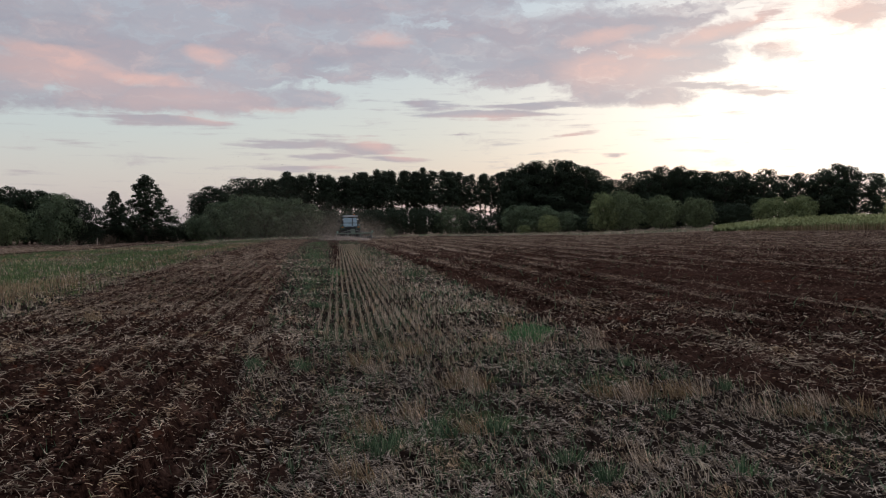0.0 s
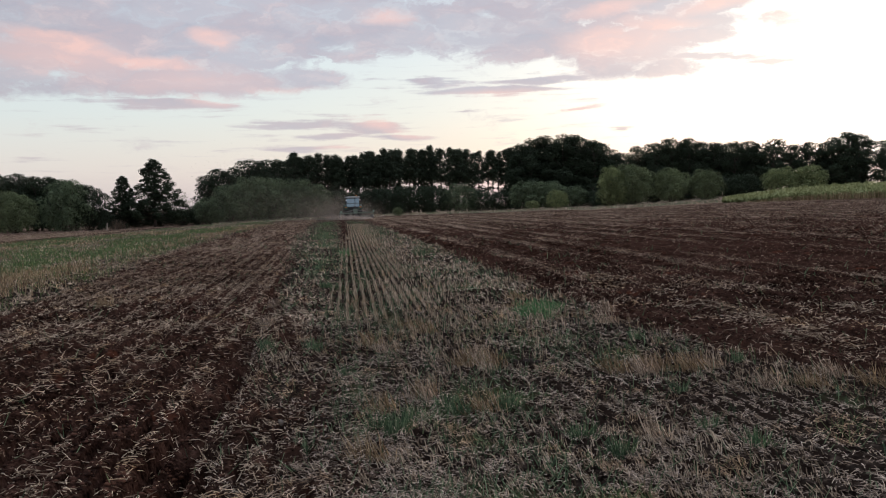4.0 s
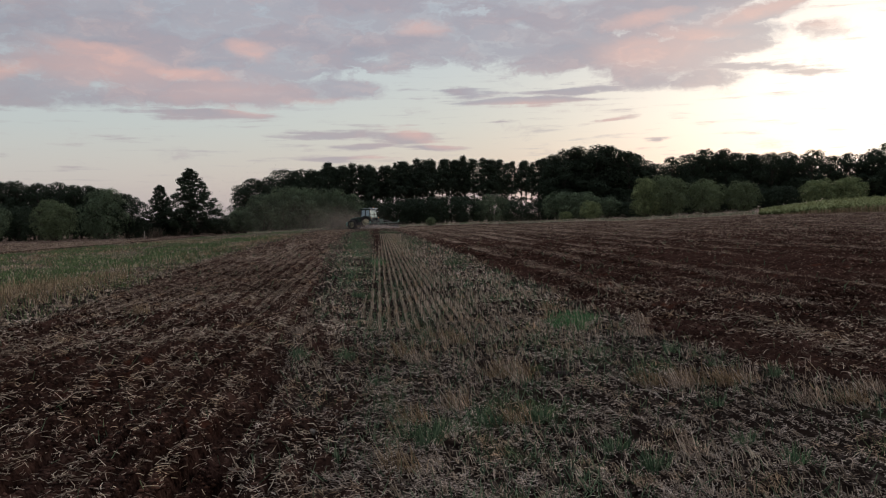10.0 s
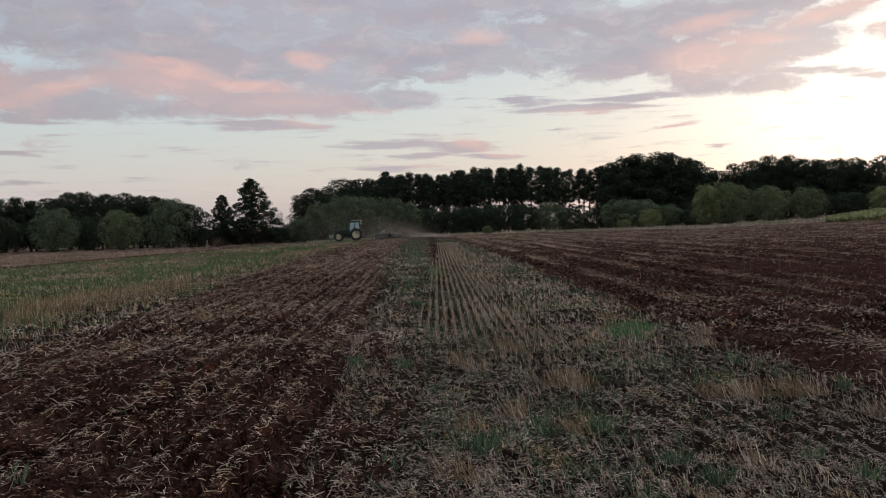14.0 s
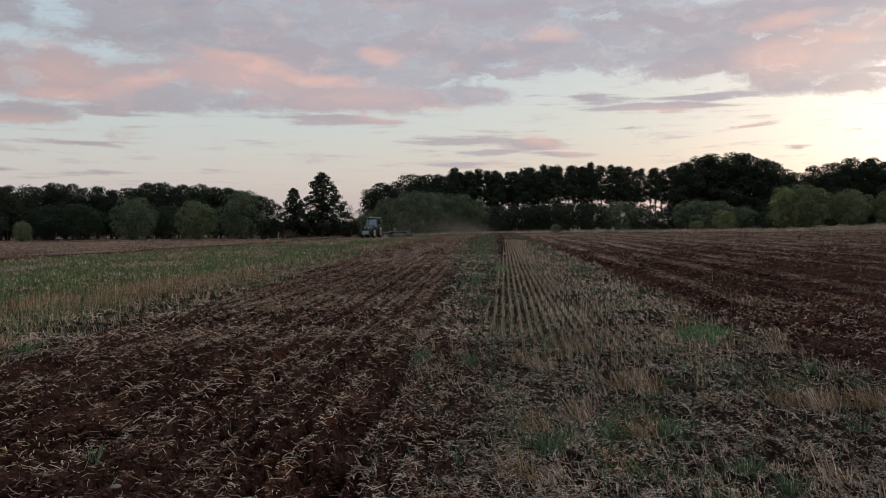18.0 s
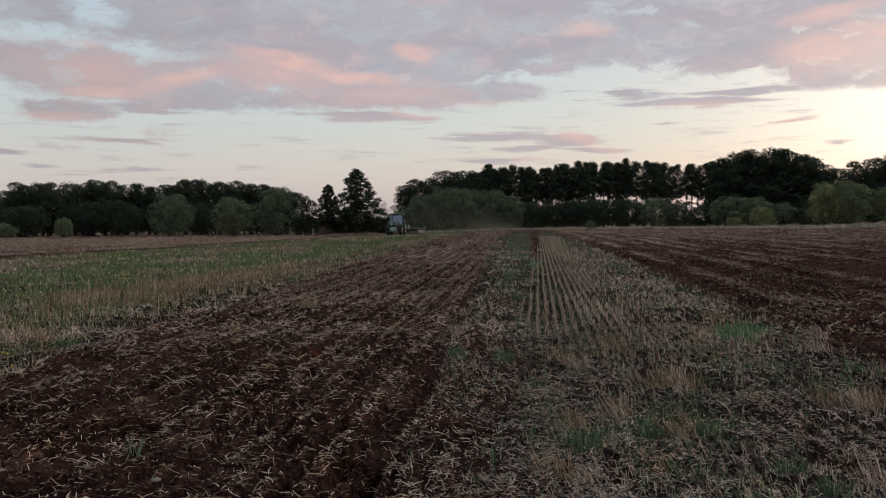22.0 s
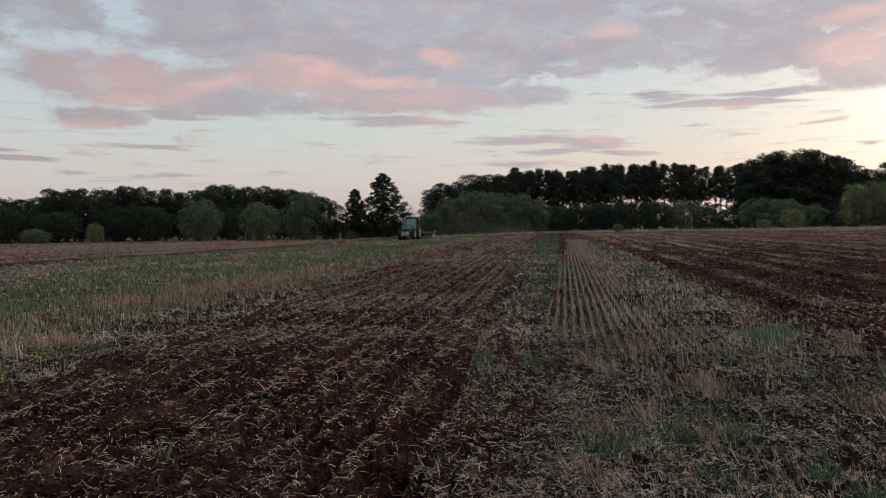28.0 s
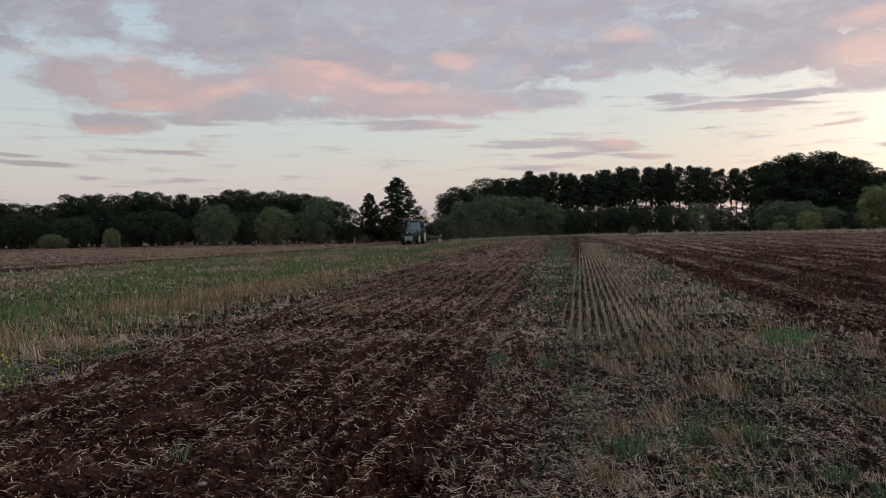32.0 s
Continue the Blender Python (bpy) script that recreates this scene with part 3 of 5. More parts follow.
def scatter(n, r0, r1, fall=1.6, a0=-44, a1=42):
    """Places in the field before the camera's spot, thinning out with distance."""
    q = 2 - fall
    r = (rng.random(n) * (r1 ** q - r0 ** q) + r0 ** q) ** (1 / q)
    a = np.radians(rng.uniform(a0, a1, n))
    return r * np.sin(a), r * np.cos(a)


def stalks(name, x, y, z, heading, pitch, length, width, mat, label, category, kink=0.0):
    """One object of many three-sided stalks, each from its foot along its heading, bent half-way by a kink."""
    n = len(x)
    foot = np.stack([x, y, z], -1)
    rings, at = [], foot
    for part_no in range(2 if kink else 1):
        h = heading + (rng.normal(0, kink, n) if part_no else 0)
        p = pitch + (rng.normal(-0.4 * kink, 0.5 * kink, n) if part_no else 0)
        d = np.stack([np.cos(p) * np.sin(h), np.cos(p) * np.cos(h), np.sin(p)], -1)
        up = np.tile([0.0, 0.0, 1.0], (n, 1))
        up[np.abs(d[:, 2]) > 0.8] = (1.0, 0, 0)
        s = np.cross(d, up)
        s /= np.linalg.norm(s, axis=1, keepdims=True)
        u = np.cross(s, d)
        tri = [(s * np.cos(a) + u * np.sin(a)) * (width[:, None] * 0.5) for a in (0.5, 2.594, 4.689)]
        if not rings:
            rings.append([at + q for q in tri])
        at = at + d * (length[:, None] / (2 if kink else 1))
        rings.append([at + (0.55 if part_no or not kink else 0.9) * q for q in tri])
    V = np.stack([q for ring in rings for q in ring], 1).reshape(-1, 3)
    k = 3 * len(rings)
    b = np.arange(n)[:, None] * k
    F = np.stack([b + [o, o + 1, o + 4, o + 3] if j == 0 else (b + [o + 1, o + 2, o + 5, o + 4] if j == 1 else b + [o + 2, o, o + 3, o + 5])
                  for o in range(0, k - 3, 3) for j in range(3)], 1).reshape(-1, 4)
    ob = new(name, mesh_from(name, V, F, mat))
    return tagged(ob, label, category, kind="stuff")


def ribbons(name, x, y, z, heading, pitch, length, width, mat, label, category):
    """One object of many bent straws seen from further off, each two narrow faces."""
    n = len(x)
    pitch = np.clip(pitch, -0.2, 0.9)
    foot = np.stack([x, y, z], -1)
    bend = heading + rng.normal(0, 0.6, n)
    h1 = np.stack([np.sin(heading), np.cos(heading), np.tan(pitch)], -1) * (length * 0.5)[:, None]
    h2 = np.stack([np.sin(bend), np.cos(bend), np.tan(np.clip(pitch - np.abs(rng.normal(0, 0.5, n)), -0.7, 0.9))], -1) * (length * 0.5)[:, None]
    side = np.stack([np.cos(heading), -np.sin(heading), rng.normal(0, 0.9, n)], -1)
    side *= (width * 0.5)[:, None] / np.linalg.norm(side, axis=1, keepdims=True)
    V = np.stack([foot - side, foot + side, foot + h1 - side, foot + h1 + side, foot + h1 + h2 - side * 0.6, foot + h1 + h2 + side * 0.6], 1).reshape(-1, 3)
    b = np.arange(n)[:, None] * 6
    F = np.stack([b + [0, 1, 3, 2], b + [2, 3, 5, 4]], 1).reshape(-1, 4)
    return tagged(new(name, mesh_from(name, V, F, mat)), label, category, kind="stuff")


def clods():
    """Small lumps of earth on the tilled ground."""
    x, y = scatter(150000, 3.0, 15, 1.75)
    soil, green, straw, r = zones(x, y)
    back = np.abs(((x + ROW_LEAN * y + 0.10 * (fbm(x * 0.6, y * 0.25, 77, 2) - 0.5)) / 0.19) % 1.0 - 0.5) * 2 < 0.6
    keep = rng.random(len(x)) < soil * back * (0.35 + 0.65 * smooth(fbm(x * 2, y * 2, 99, 2), 0.4, 0.6))
    x, y, r = x[keep], y[keep], r[keep]
    n = len(x)
    size = (0.006 + 0.020 * rng.random(n) ** 3.2) * np.maximum(1, (r / 9) ** 0.5)
    octa = np.array([(1, 0, 0), (0, 1, 0), (-1, 0, 0), (0, -1, 0), (0, 0, 0.55), (0, 0, -0.6)], float)
    V = octa[None] * size[:, None, None] * rng.uniform(0.7, 1.25, (n, 6, 1))
    a = rng.uniform(0, 6.283, n)
    c, s = np.cos(a)[:, None], np.sin(a)[:, None]
    V = np.stack([V[..., 0] * c - V[..., 1] * s, V[..., 0] * s + V[..., 1] * c, V[..., 2]], -1)
    V += np.stack([x, y, surface(x, y) + size * 0.25], -1)[:, None, :]
    b = np.arange(n)[:, None] * 6
    F = np.stack([b + q for q in ([0, 1, 4], [1, 2, 4], [2, 3, 4], [3, 0, 4], [1, 0, 5], [2, 1, 5], [3, 2, 5], [0, 3, 5])], 1).reshape(-1, 3)
    tagged(new("soil_clods", mesh_from("soil_clods", V.reshape(-1, 3), F, CLOD)), "dark crumbly clods on tilled soil", "soil", kind="stuff")


def flow(x, y):
    """The way in which the trampled straw lies, a heading that wanders from patch to patch."""
    return -1.2 + 3.4 * (fbm(x * 0.55, y * 0.5, 85, 2) - 0.5) + 1.6 * (fbm(x * 2.5, y * 2.5, 87, 2) - 0.5)


def build_litter():
    # loose straw on the tilled soil
    x, y = scatter(330000, 3.0, 13, 1.7)
    soil, green, straw, r = zones(x, y)
    pads = 0.25 + 1.1 * smooth(fbm(x * 9, y * 9, 89, 2), 0.42, 0.62)
    keep = rng.random(len(x)) < (0.42 + 0.14 * smooth(r, 5, 9)) * straw * pads * (0.05 + 0.95 * soil)
    x, y, r = x[keep], y[keep], r[keep]
    n = len(x)
    grow = np.maximum(1, (r / 7) ** 0.75)
    stalks("loose_straw", x, y, surface(x, y) + rng.uniform(0.002, 0.03, n), rng.uniform(0, 2 * np.pi, n), rng.normal(0.10, 0.28, n),
           (0.016 + 0.088 * rng.random(n) ** 2.2) * np.minimum(grow, 1.5), 0.0046 * rng.uniform(0.7, 1.4, n) * np.minimum(grow, 2.0), STRAW, "pale broken straw strewn over tilled soil", "straw", 0.4)
    # the same straw further out, down to clumps on the far soil
    for count, r0, r1, fall, size, wide, mat in ((84000, 11, 18, 1.3, 0.07, 0.0060, STRAW), (330000, 15, 40, 1.3, 0.08, 0.0074, FARSTRAW), (250000, 35, 135, 1.0, 0.17, 0.0150, FARSTRAW)):
        x, y = scatter(count, r0, r1, fall)
        soil, green, straw, r = zones(x, y)
        keep = rng.random(len(x)) < 1.6 * straw ** 1.25 * (0.06 + 0.94 * soil)
        x, y, r = x[keep], y[keep], r[keep]
        n = len(x)
        ribbons("strewn_straw", x, y, surface(x, y) + rng.uniform(0.0, 0.03, n), rng.uniform(0, 2 * np.pi, n), rng.normal(0.25, 0.3, n),
                size * rng.uniform(0.35, 1.1, n), wide * rng.uniform(0.6, 1.2, n) * np.sqrt(r / r0), mat, "pale straw strewn over tilled soil", "straw")
    # and round about where nothing passes
    r, a = 12 * np.sqrt(rng.random(60000)), rng.uniform(-np.pi, np.pi, 60000)
    keep = (r < 3.0) | (np.abs(np.degrees(a) + 1) > 43)
    x, y = (r * np.sin(a))[keep], (r * np.cos(a))[keep]
    n = len(x)
    ribbons("strewn_straw", x, y, surface(x, y) + rng.uniform(0.0, 0.02, n), rng.uniform(0, 2 * np.pi, n), rng.normal(0.1, 0.2, n),
            rng.uniform(0.03, 0.12, n), np.full(n, 0.005), STRAW, "pale straw strewn over soil and stubble", "straw")
    # standing stubble: bunches of stalks on drill rows, leaning together
    x, y = scatter(46000, 3.0, 62, 1.55, -44, 42)
    u = x + DRILL_LEAN * y
    loose = 0.012 + 0.05 * (1 - smooth(y, 8, 13))
    x = np.round(u / 0.135) * 0.135 + rng.normal(0, 1, len(x)) * loose - DRILL_LEAN * y
    soil, green, straw, r = zones(x, y)
    bare = 1 - 0.8 * smooth(-0.10 - u, 0, 0.25) * smooth(u + 2.4, 0, 0.4) * smooth(y, 11, 15)
    bare = bare * np.interp(u, [-5.6, -5.0], [0.45, 1.0])
    stand = bare * (0.10 + 1.0 * smooth(0.65 * fbm(x * 0.9, y * 0.6, 91) + 0.35 * fbm(x * 2.6, y * 2.2, 92), 0.42, 0.60)) * (1 - soil)
    keep = rng.random(len(x)) < stand * (0.52 + 0.48 * smooth(r, 7, 12)) * (1 - 0.55 * smooth(y, 13, 17) * smooth(u, -0.2, 0.0) * smooth(1.5 - u, 0, 0.5))
    x, y = np.repeat(x[keep], 6), np.repeat(y[keep], 6)
    lean = np.repeat(np.abs(rng.normal(0.30, 0.22, keep.sum())), 6)
    head = np.repeat(rng.normal(0, 0.5, keep.sum()), 6)
    some = rng.random(len(x)) < 0.75
    x, y, lean, head = x[some], y[some], lean[some], head[some]
    n = len(x)
    head = flow(x, y) + head + rng.normal(0, 0.35, n)
    x, y = x + rng.normal(0, 0.014, n), y + rng.normal(0, 0.05, n)
    r = np.hypot(x, y)
    grow = np.maximum(1, (r / 8) ** 0.7)
    stalks("standing_stubble", x, y, surface(x, y) - 0.01, head, np.pi / 2 - np.clip(lean + 0.25 * (1 - smooth(y, 6, 10)) + rng.normal(0, 0.16, n), 0, 1.3),
           (0.04 + 0.10 * rng.random(n) ** 1.5) * (0.62 + 0.38 * smooth(r, 6, 12)), 0.0061 * np.minimum(grow, 3.0), STUBBLE, "short dry grain stubble standing in drill rows", "stubble")
    # the clearest drill rows, down the middle of the strip
    q, y = rng.uniform(-0.35, 1.9, 72000), 9 + 66 * rng.random(72000) ** 1.5
    x = np.round(q / 0.135) * 0.135 + rng.normal(0, 0.009, len(y)) - DRILL_LEAN * y
    soil, green, straw, r = zones(x, y)
    keep = rng.random(len(x)) < (1 - soil) * smooth(y, 10, 16) * (0.18 + 0.78 * smooth(fbm(x * 0.9, y * 0.5, 97, 3), 0.36, 0.58)) * smooth(q, -0.3 + 0.008 * np.clip(y - 15, 0, 40), 0.008 * np.clip(y - 15, 0, 40)) * (1 - 0.92 * smooth(q, 0.8, 1.6))
    x, y, r = x[keep], y[keep], r[keep]
    n = len(x)
    stalks("stubble_rows", x, y, surface(x, y) - 0.01, flow(x, y) + rng.normal(0, 0.8, n), np.pi / 2 - np.abs(rng.normal(0, 0.16, n)),
           rng.uniform(0.07, 0.15, n), 0.0056 * np.maximum(1, (r / 8) ** 0.7), STUBBLE, "pale stubble in straight drill rows", "stubble")
    # fallen straw between the rows, matted in patches
    for count, long, wide, share, mat in ((70000, 0.062, 0.0048, 0.40, DRYGRASS), (200000, 0.034, 0.0046, 0.85, CHAFF)):
        x, y = scatter(count, 3.0, 13, 1.6)
        soil, green, straw, r = zones(x, y)
        keep = rng.random(len(x)) < (1 - soil) * share * (0.16 + 0.84 * smooth(0.4 * fbm(x * 1.6, y * 1.4, 93, 3) + 0.6 * fbm(x * 7, y * 7, 94, 2), 0.43, 0.60))
        x, y, r = x[keep], y[keep], r[keep]
        n = len(x)
        grow = np.maximum(1, (r / 7) ** 0.7)
        stalks("fallen_straw", x, y, surface(x, y) + rng.uniform(0.0, 0.025, n), flow(x, y) + rng.normal(0, 1.1, n) + np.pi * (rng.random(n) < 0.4), rng.normal(0.14, 0.28, n),
               0.018 + long * rng.random(n) ** 1.5, wide * rng.uniform(0.7, 1.3, n) * np.minimum(grow, 2.8), mat, "weathered straw lying between stubble rows", "straw", 0.45 if long > 0.05 else 0.0)
    x, y = scatter(120000, 12, 42, 1.5)
    soil, green, straw, r = zones(x, y)
    keep = rng.random(len(x)) < (1 - soil) * (0.12 + 0.6 * smooth(fbm(x * 1.4, y * 0.9, 93, 3), 0.42, 0.62)) * np.interp(x + DRILL_LEAN * y, [-8.2, -7.6, -5.0, -0.35, -0.1, 1.3, 1.8], [0.3, 0.9, 1, 1, 0.3, 0.3, 1])
    x, y, r = x[keep], y[keep], r[keep]
    n = len(x)
    ribbons("fallen_straw", x, y, surface(x, y) + rng.uniform(0.0, 0.03, n), flow(x, y) + rng.normal(0, 0.8, n), rng.normal(0.2, 0.25, n),
            0.04 + 0.11 * rng.random(n), 0.0075 * np.sqrt(r / 12), DRYGRASS, "weathered straw lying between stubble rows", "straw")
    # taller warm stubble left standing along the edge of the tilled strip
    u, y = rng.normal(-8.1, 0.8, 16000), 8 + 80 * rng.random(16000) ** 1.7
    x = u - ROW_LEAN * y
    soil, green, straw, r = zones(x, y)
    keep = rng.random(len(x)) < (1 - soil) * (0.1 + 0.9 * smooth(fbm(x * 0.7, y * 0.4, 95, 3), 0.36, 0.58)) * (1 - 0.85 * smooth(y, 17, 34))
    x, y, r = x[keep], y[keep], r[keep]
    n = len(x)
    stalks("edge_stubble", x, y, surface(x, y) - 0.01, rng.uniform(0, 2 * np.pi, n), np.pi / 2 - np.abs(rng.normal(0, 0.3, n)),
           rng.uniform(0.10, 0.24, n), 0.006 * np.maximum(1, (r / 9) ** 0.75), EDGESTRAW, "taller tan stubble left along the tilled strip", "stubble")
    # dry stubble among the growth across the field
    u, y = rng.uniform(-26, -5.5, 20000), 9 + 90 * rng.random(20000) ** 1.4
    x = u - ROW_LEAN * y
    soil, green, straw, r = zones(x, y)
    keep = rng.random(len(x)) < (1 - soil) * np.clip(1 - 1.3 * green, 0.05, 1) * smooth(fbm(x * 0.35, y * 0.16, 96, 3), 0.40, 0.60) * (np.abs(np.degrees(np.arctan2(x, y)) + 1) < 43)
    x, y, r = x[keep], y[keep], r[keep]
    n = len(x)
    ribbons("meadow_stubble", x, y, surface(x, y), rng.uniform(0, 2 * np.pi, n), rng.uniform(0.6, 0.9, n),
            rng.uniform(0.10, 0.22, n), 0.007 * np.maximum(1, (r / 9) ** 0.75), EDGESTRAW, "tan stubble among green regrowth", "stubble")
    # green regrowth
    x, y = scatter(230000, 3.0, 95, 1.5)
    soil, green, straw, r = zones(x, y)
    keep = rng.random(len(x)) < green * (1 - 0.8 * soil) + 0.008
    for side, mat, label in ((x < -5.2 - 0.03 * y, MEADOW, "green volunteer grain and weeds across the field"), (x >= -5.2 - 0.03 * y, BLADE, "green volunteer grain and weeds growing through stubble")):
        q = keep & side
        qx, qy, qr = x[q], y[q], r[q]
        n = len(qx)
        grow = np.maximum(1, (qr / 7) ** 0.8)
        stalks("green_regrowth", qx, qy, surface(qx, qy) - 0.01, rng.uniform(0, 2 * np.pi, n), rng.normal(1.0, 0.3, n),
               rng.uniform(0.05, 0.15, n) * np.minimum(grow, 1.3), 0.0065 * np.minimum(grow, 3.0), mat, label, "weeds")


build_ground()
build_litter()
clods()

# ---- trees and bushes ----
def leaf_cloud(centres, radii, count, size, seed, flat=1.0, hollow=0.35, stray=0.12, rise=0.0):
    """Leaf clumps as small bent quads in and on a set of lobes."""
    g = np.random.default_rng(seed)
    c, r = np.array(centres, float), np.array(radii, float)
    p = r ** 2 / np.sum(r ** 2)
    k = g.choice(len(c), count, p=p)
    d = g.normal(0, 1, (count, 3))
    d /= np.linalg.norm(d, axis=1, keepdims=True)
    d[:, 2] += rise
    d /= np.linalg.norm(d, axis=1, keepdims=True)
    rad = r[k] * (hollow + (1 - hollow) * g.random(count) ** 0.5) * (1 + g.normal(0, stray, count))
    pos = c[k] + d * rad[:, None] * [1, 1, flat]
    n = d + g.normal(0, 0.22, (count, 3))
    a = np.cross(n, g.normal(0, 1, (count, 3)))
    a /= np.linalg.norm(a, axis=1, keepdims=True)
    b = np.cross(n, a)
    b /= np.linalg.norm(b, axis=1, keepdims=True)
    s = size * g.uniform(0.55, 1.35, count)[:, None]
    a, b = a * s, b * s * 0.6
    lift = np.cross(a, b) / s * 0.35
    V = np.stack([pos - a, pos + b + lift, pos + a, pos - b + lift], 1).reshape(-1, 3)
    F = np.arange(count * 4).reshape(-1, 4)
    return V, F


def tube(points, radii, sides=7):
    P = np.array(points, float)
    V, F = [], []
    for i, (q, r) in enumerate(zip(P, radii)):
        d = P[min(i + 1, len(P) - 1)] - P[max(i - 1, 0)]
        d /= np.linalg.norm(d)
        s = np.cross(d, (0.3, 1, 0.1))
        s /= np.linalg.norm(s)
        u = np.cross(d, s)
        for k in range(sides):
            a = 2 * math.pi * k / sides
            V.append(q + r * (s * math.cos(a) + u * math.sin(a)))
    for i in range(len(P) - 1):
        for k in range(sides):
            F.append((i * sides + k, i * sides + (k + 1) % sides, (i + 1) * sides + (k + 1) % sides, (i + 1) * sides + k))
    return np.array(V), np.array(F)


def joined(pieces):
    V, F, o = [], [], 0
    for v, f in pieces:
        V.append(v), F.append(f + o)
        o += len(v)
    return np.vstack(V), np.vstack(F)


def tree_thing(name, wood, leaves, leaf_mat, label, category):
    ob = new(name)
    tagged(ob, label, category)
    for pname, (v, f), mat in (("trunk", wood, BARK), ("crown", leaves, leaf_mat)):
        o = new(pname, mesh_from(pname, v, f, mat))
        o.parent = ob
    return ob


def pine(seed, leaves=3800, size=0.205):
    """A pine 18 m tall, bare below, with an open, lumpy crown."""
    g = np.random.default_rng(seed)
    h = 18.0
    bow = g.normal(0, 0.35, 2)
    axis = [(bow[0] * s * s, bow[1] * s * s, h * s * 0.97 - 0.4 * (s == 0)) for s in np.linspace(0, 1, 7)]
    wood = [tube(axis, np.linspace(0.24, 0.04, 7))]
    cs, rs = [], []
    low = g.uniform(0.38, 0.62)
    for i in range(22):
        f = (i + 0.5) / 22
        s = low + (1 - low) * f
        reach = (0.3 + 3.1 * (1 - f ** 1.7)) * g.uniform(0.45, 1.1) * (0.75 + 0.25 * min(1.0, f * 4))
        a = i * 2.4 + g.normal(0, 0.5)
        base = np.array([bow[0] * s * s, bow[1] * s * s, h * s - 0.7])
        tip = base + [math.cos(a) * reach, math.sin(a) * reach, g.uniform(0.1, 0.7)]
        wood.append(tube([base, (base + tip) / 2 + [0, 0, 0.15], tip], [0.07, 0.05, 0.02], 4))
        cs.append(tip), rs.append(g.uniform(1.0, 1.55) * (1.1 - 0.45 * f))
        if g.random() < 0.8:
            cs.append((base + tip) / 2 + [0, 0, 0.3]), rs.append(g.uniform(1.0, 1.4))
    # ragged old boughs under the crown
    for i in range(15):
        s, a, reach = low - g.uniform(-0.04, 0.20), g.uniform(0, 6.283), g.uniform(0.8, 2.4)
        base = np.array([bow[0] * s * s, bow[1] * s * s, h * s])
        tip = base + [math.cos(a) * reach, math.sin(a) * reach, g.uniform(-0.5, 0.2)]
        wood.append(tube([base, (base + tip) / 2, tip], [0.06, 0.04, 0.02], 4))
        cs.append(tip), rs.append(g.uniform(0.5, 1.0))
    cs.append(np.array([bow[0], bow[1], h - 0.8])), rs.append(0.9)
    return tree_thing("pine_tree", joined(wood), leaf_cloud(cs, rs, leaves, size, seed + 1, 0.78, 0.35, 0.06, 0.3), NEEDLES,
                      "tall dark pine with bare trunk at the wood's edge", "tree")


def broadleaf(seed, leaves=9000, size=0.185):
    """A broad forest tree 16 m tall."""
    g = np.random.default_rng(seed)
    h = 16.0
    wood = [tube([(0, 0, -0.4), (0.1, 0, 4), (0.0, 0.2, 8), (0.1, 0.1, 13)], [0.34, 0.28, 0.2, 0.06])]
    cs, rs = [], []
    for i in range(30):
        s = 0.14 + 0.84 * (i + 0.5) / 30
        reach = 4.1 * math.sin(math.pi * (0.16 + 0.76 * s)) ** 0.75 * g.uniform(0.5, 1.0)
        a = g.uniform(0, 2 * math.pi)
        tip = np.array([math.cos(a) * reach, math.sin(a) * reach, h * s - 0.9])
        wood.append(tube([(0, 0, tip[2] * 0.75), tip * [0.6, 0.6, 0.92], tip], [0.1, 0.06, 0.02], 4))
        cs.append(tip), rs.append(g.uniform(1.2, 1.95) * (1.08 - 0.3 * s))
    for z, r in ((h - 1.3, 1.4), (h * 0.72, 2.6), (h * 0.5, 2.8), (h * 0.3, 2.4)):
        cs.append(np.array([0, 0, z])), rs.append(r)
    return tree_thing("forest_tree", joined(wood), leaf_cloud(cs, rs, leaves, size, seed + 1, 0.85, 0.5, 0.05, 0.35), OAKLEAF,
                      "dark leafy forest tree with an uneven crown", "tree")


def cone_tree(seed, h=16.0, wide=5.2):
    """A tall conical tree with layered open boughs."""
    g = np.random.default_rng(seed)
    wood = [tube([(0, 0, -0.4), (0.05, 0, h * 0.5), (0, 0.05, h * 0.97)], [0.26, 0.17, 0.03])]
    cs, rs = [], []
    for i in range(170):
        s = 0.12 + 0.86 * ((i + 0.5) / 170) ** 1.1
        reach = wide * min(1.0, (1.03 - s) / 0.72) ** 0.80 * min(1.0, 0.55 + s * 1.6) * (0.15 + 0.85 * g.random() ** 0.40)
        a = i * 2.4 + g.normal(0, 0.3)
        tip = np.array([math.cos(a) * reach, math.sin(a) * reach, h * s + 0.15])
        wood.append(tube([(0, 0, h * s - 0.2), tip * [0.6, 0.6, 1], tip], [0.06, 0.04, 0.015], 4))
        cs.append(tip), rs.append(g.uniform(0.65, 1.10) * (1.2 - 0.65 * s))
    for s in np.linspace(0.3, 0.92, 10):
        cs.append(np.array([0, 0, h * s])), rs.append(0.3 + 0.30 * wide * min(1.0, (1.0 - s) / 0.7))
    return tree_thing("tall_tree", joined(wood), leaf_cloud(cs, rs, 14000, 0.19, seed + 1, 0.68, 0.25, 0.07), OAKLEAF,
                      "tall conical tree with open dark boughs", "tree")


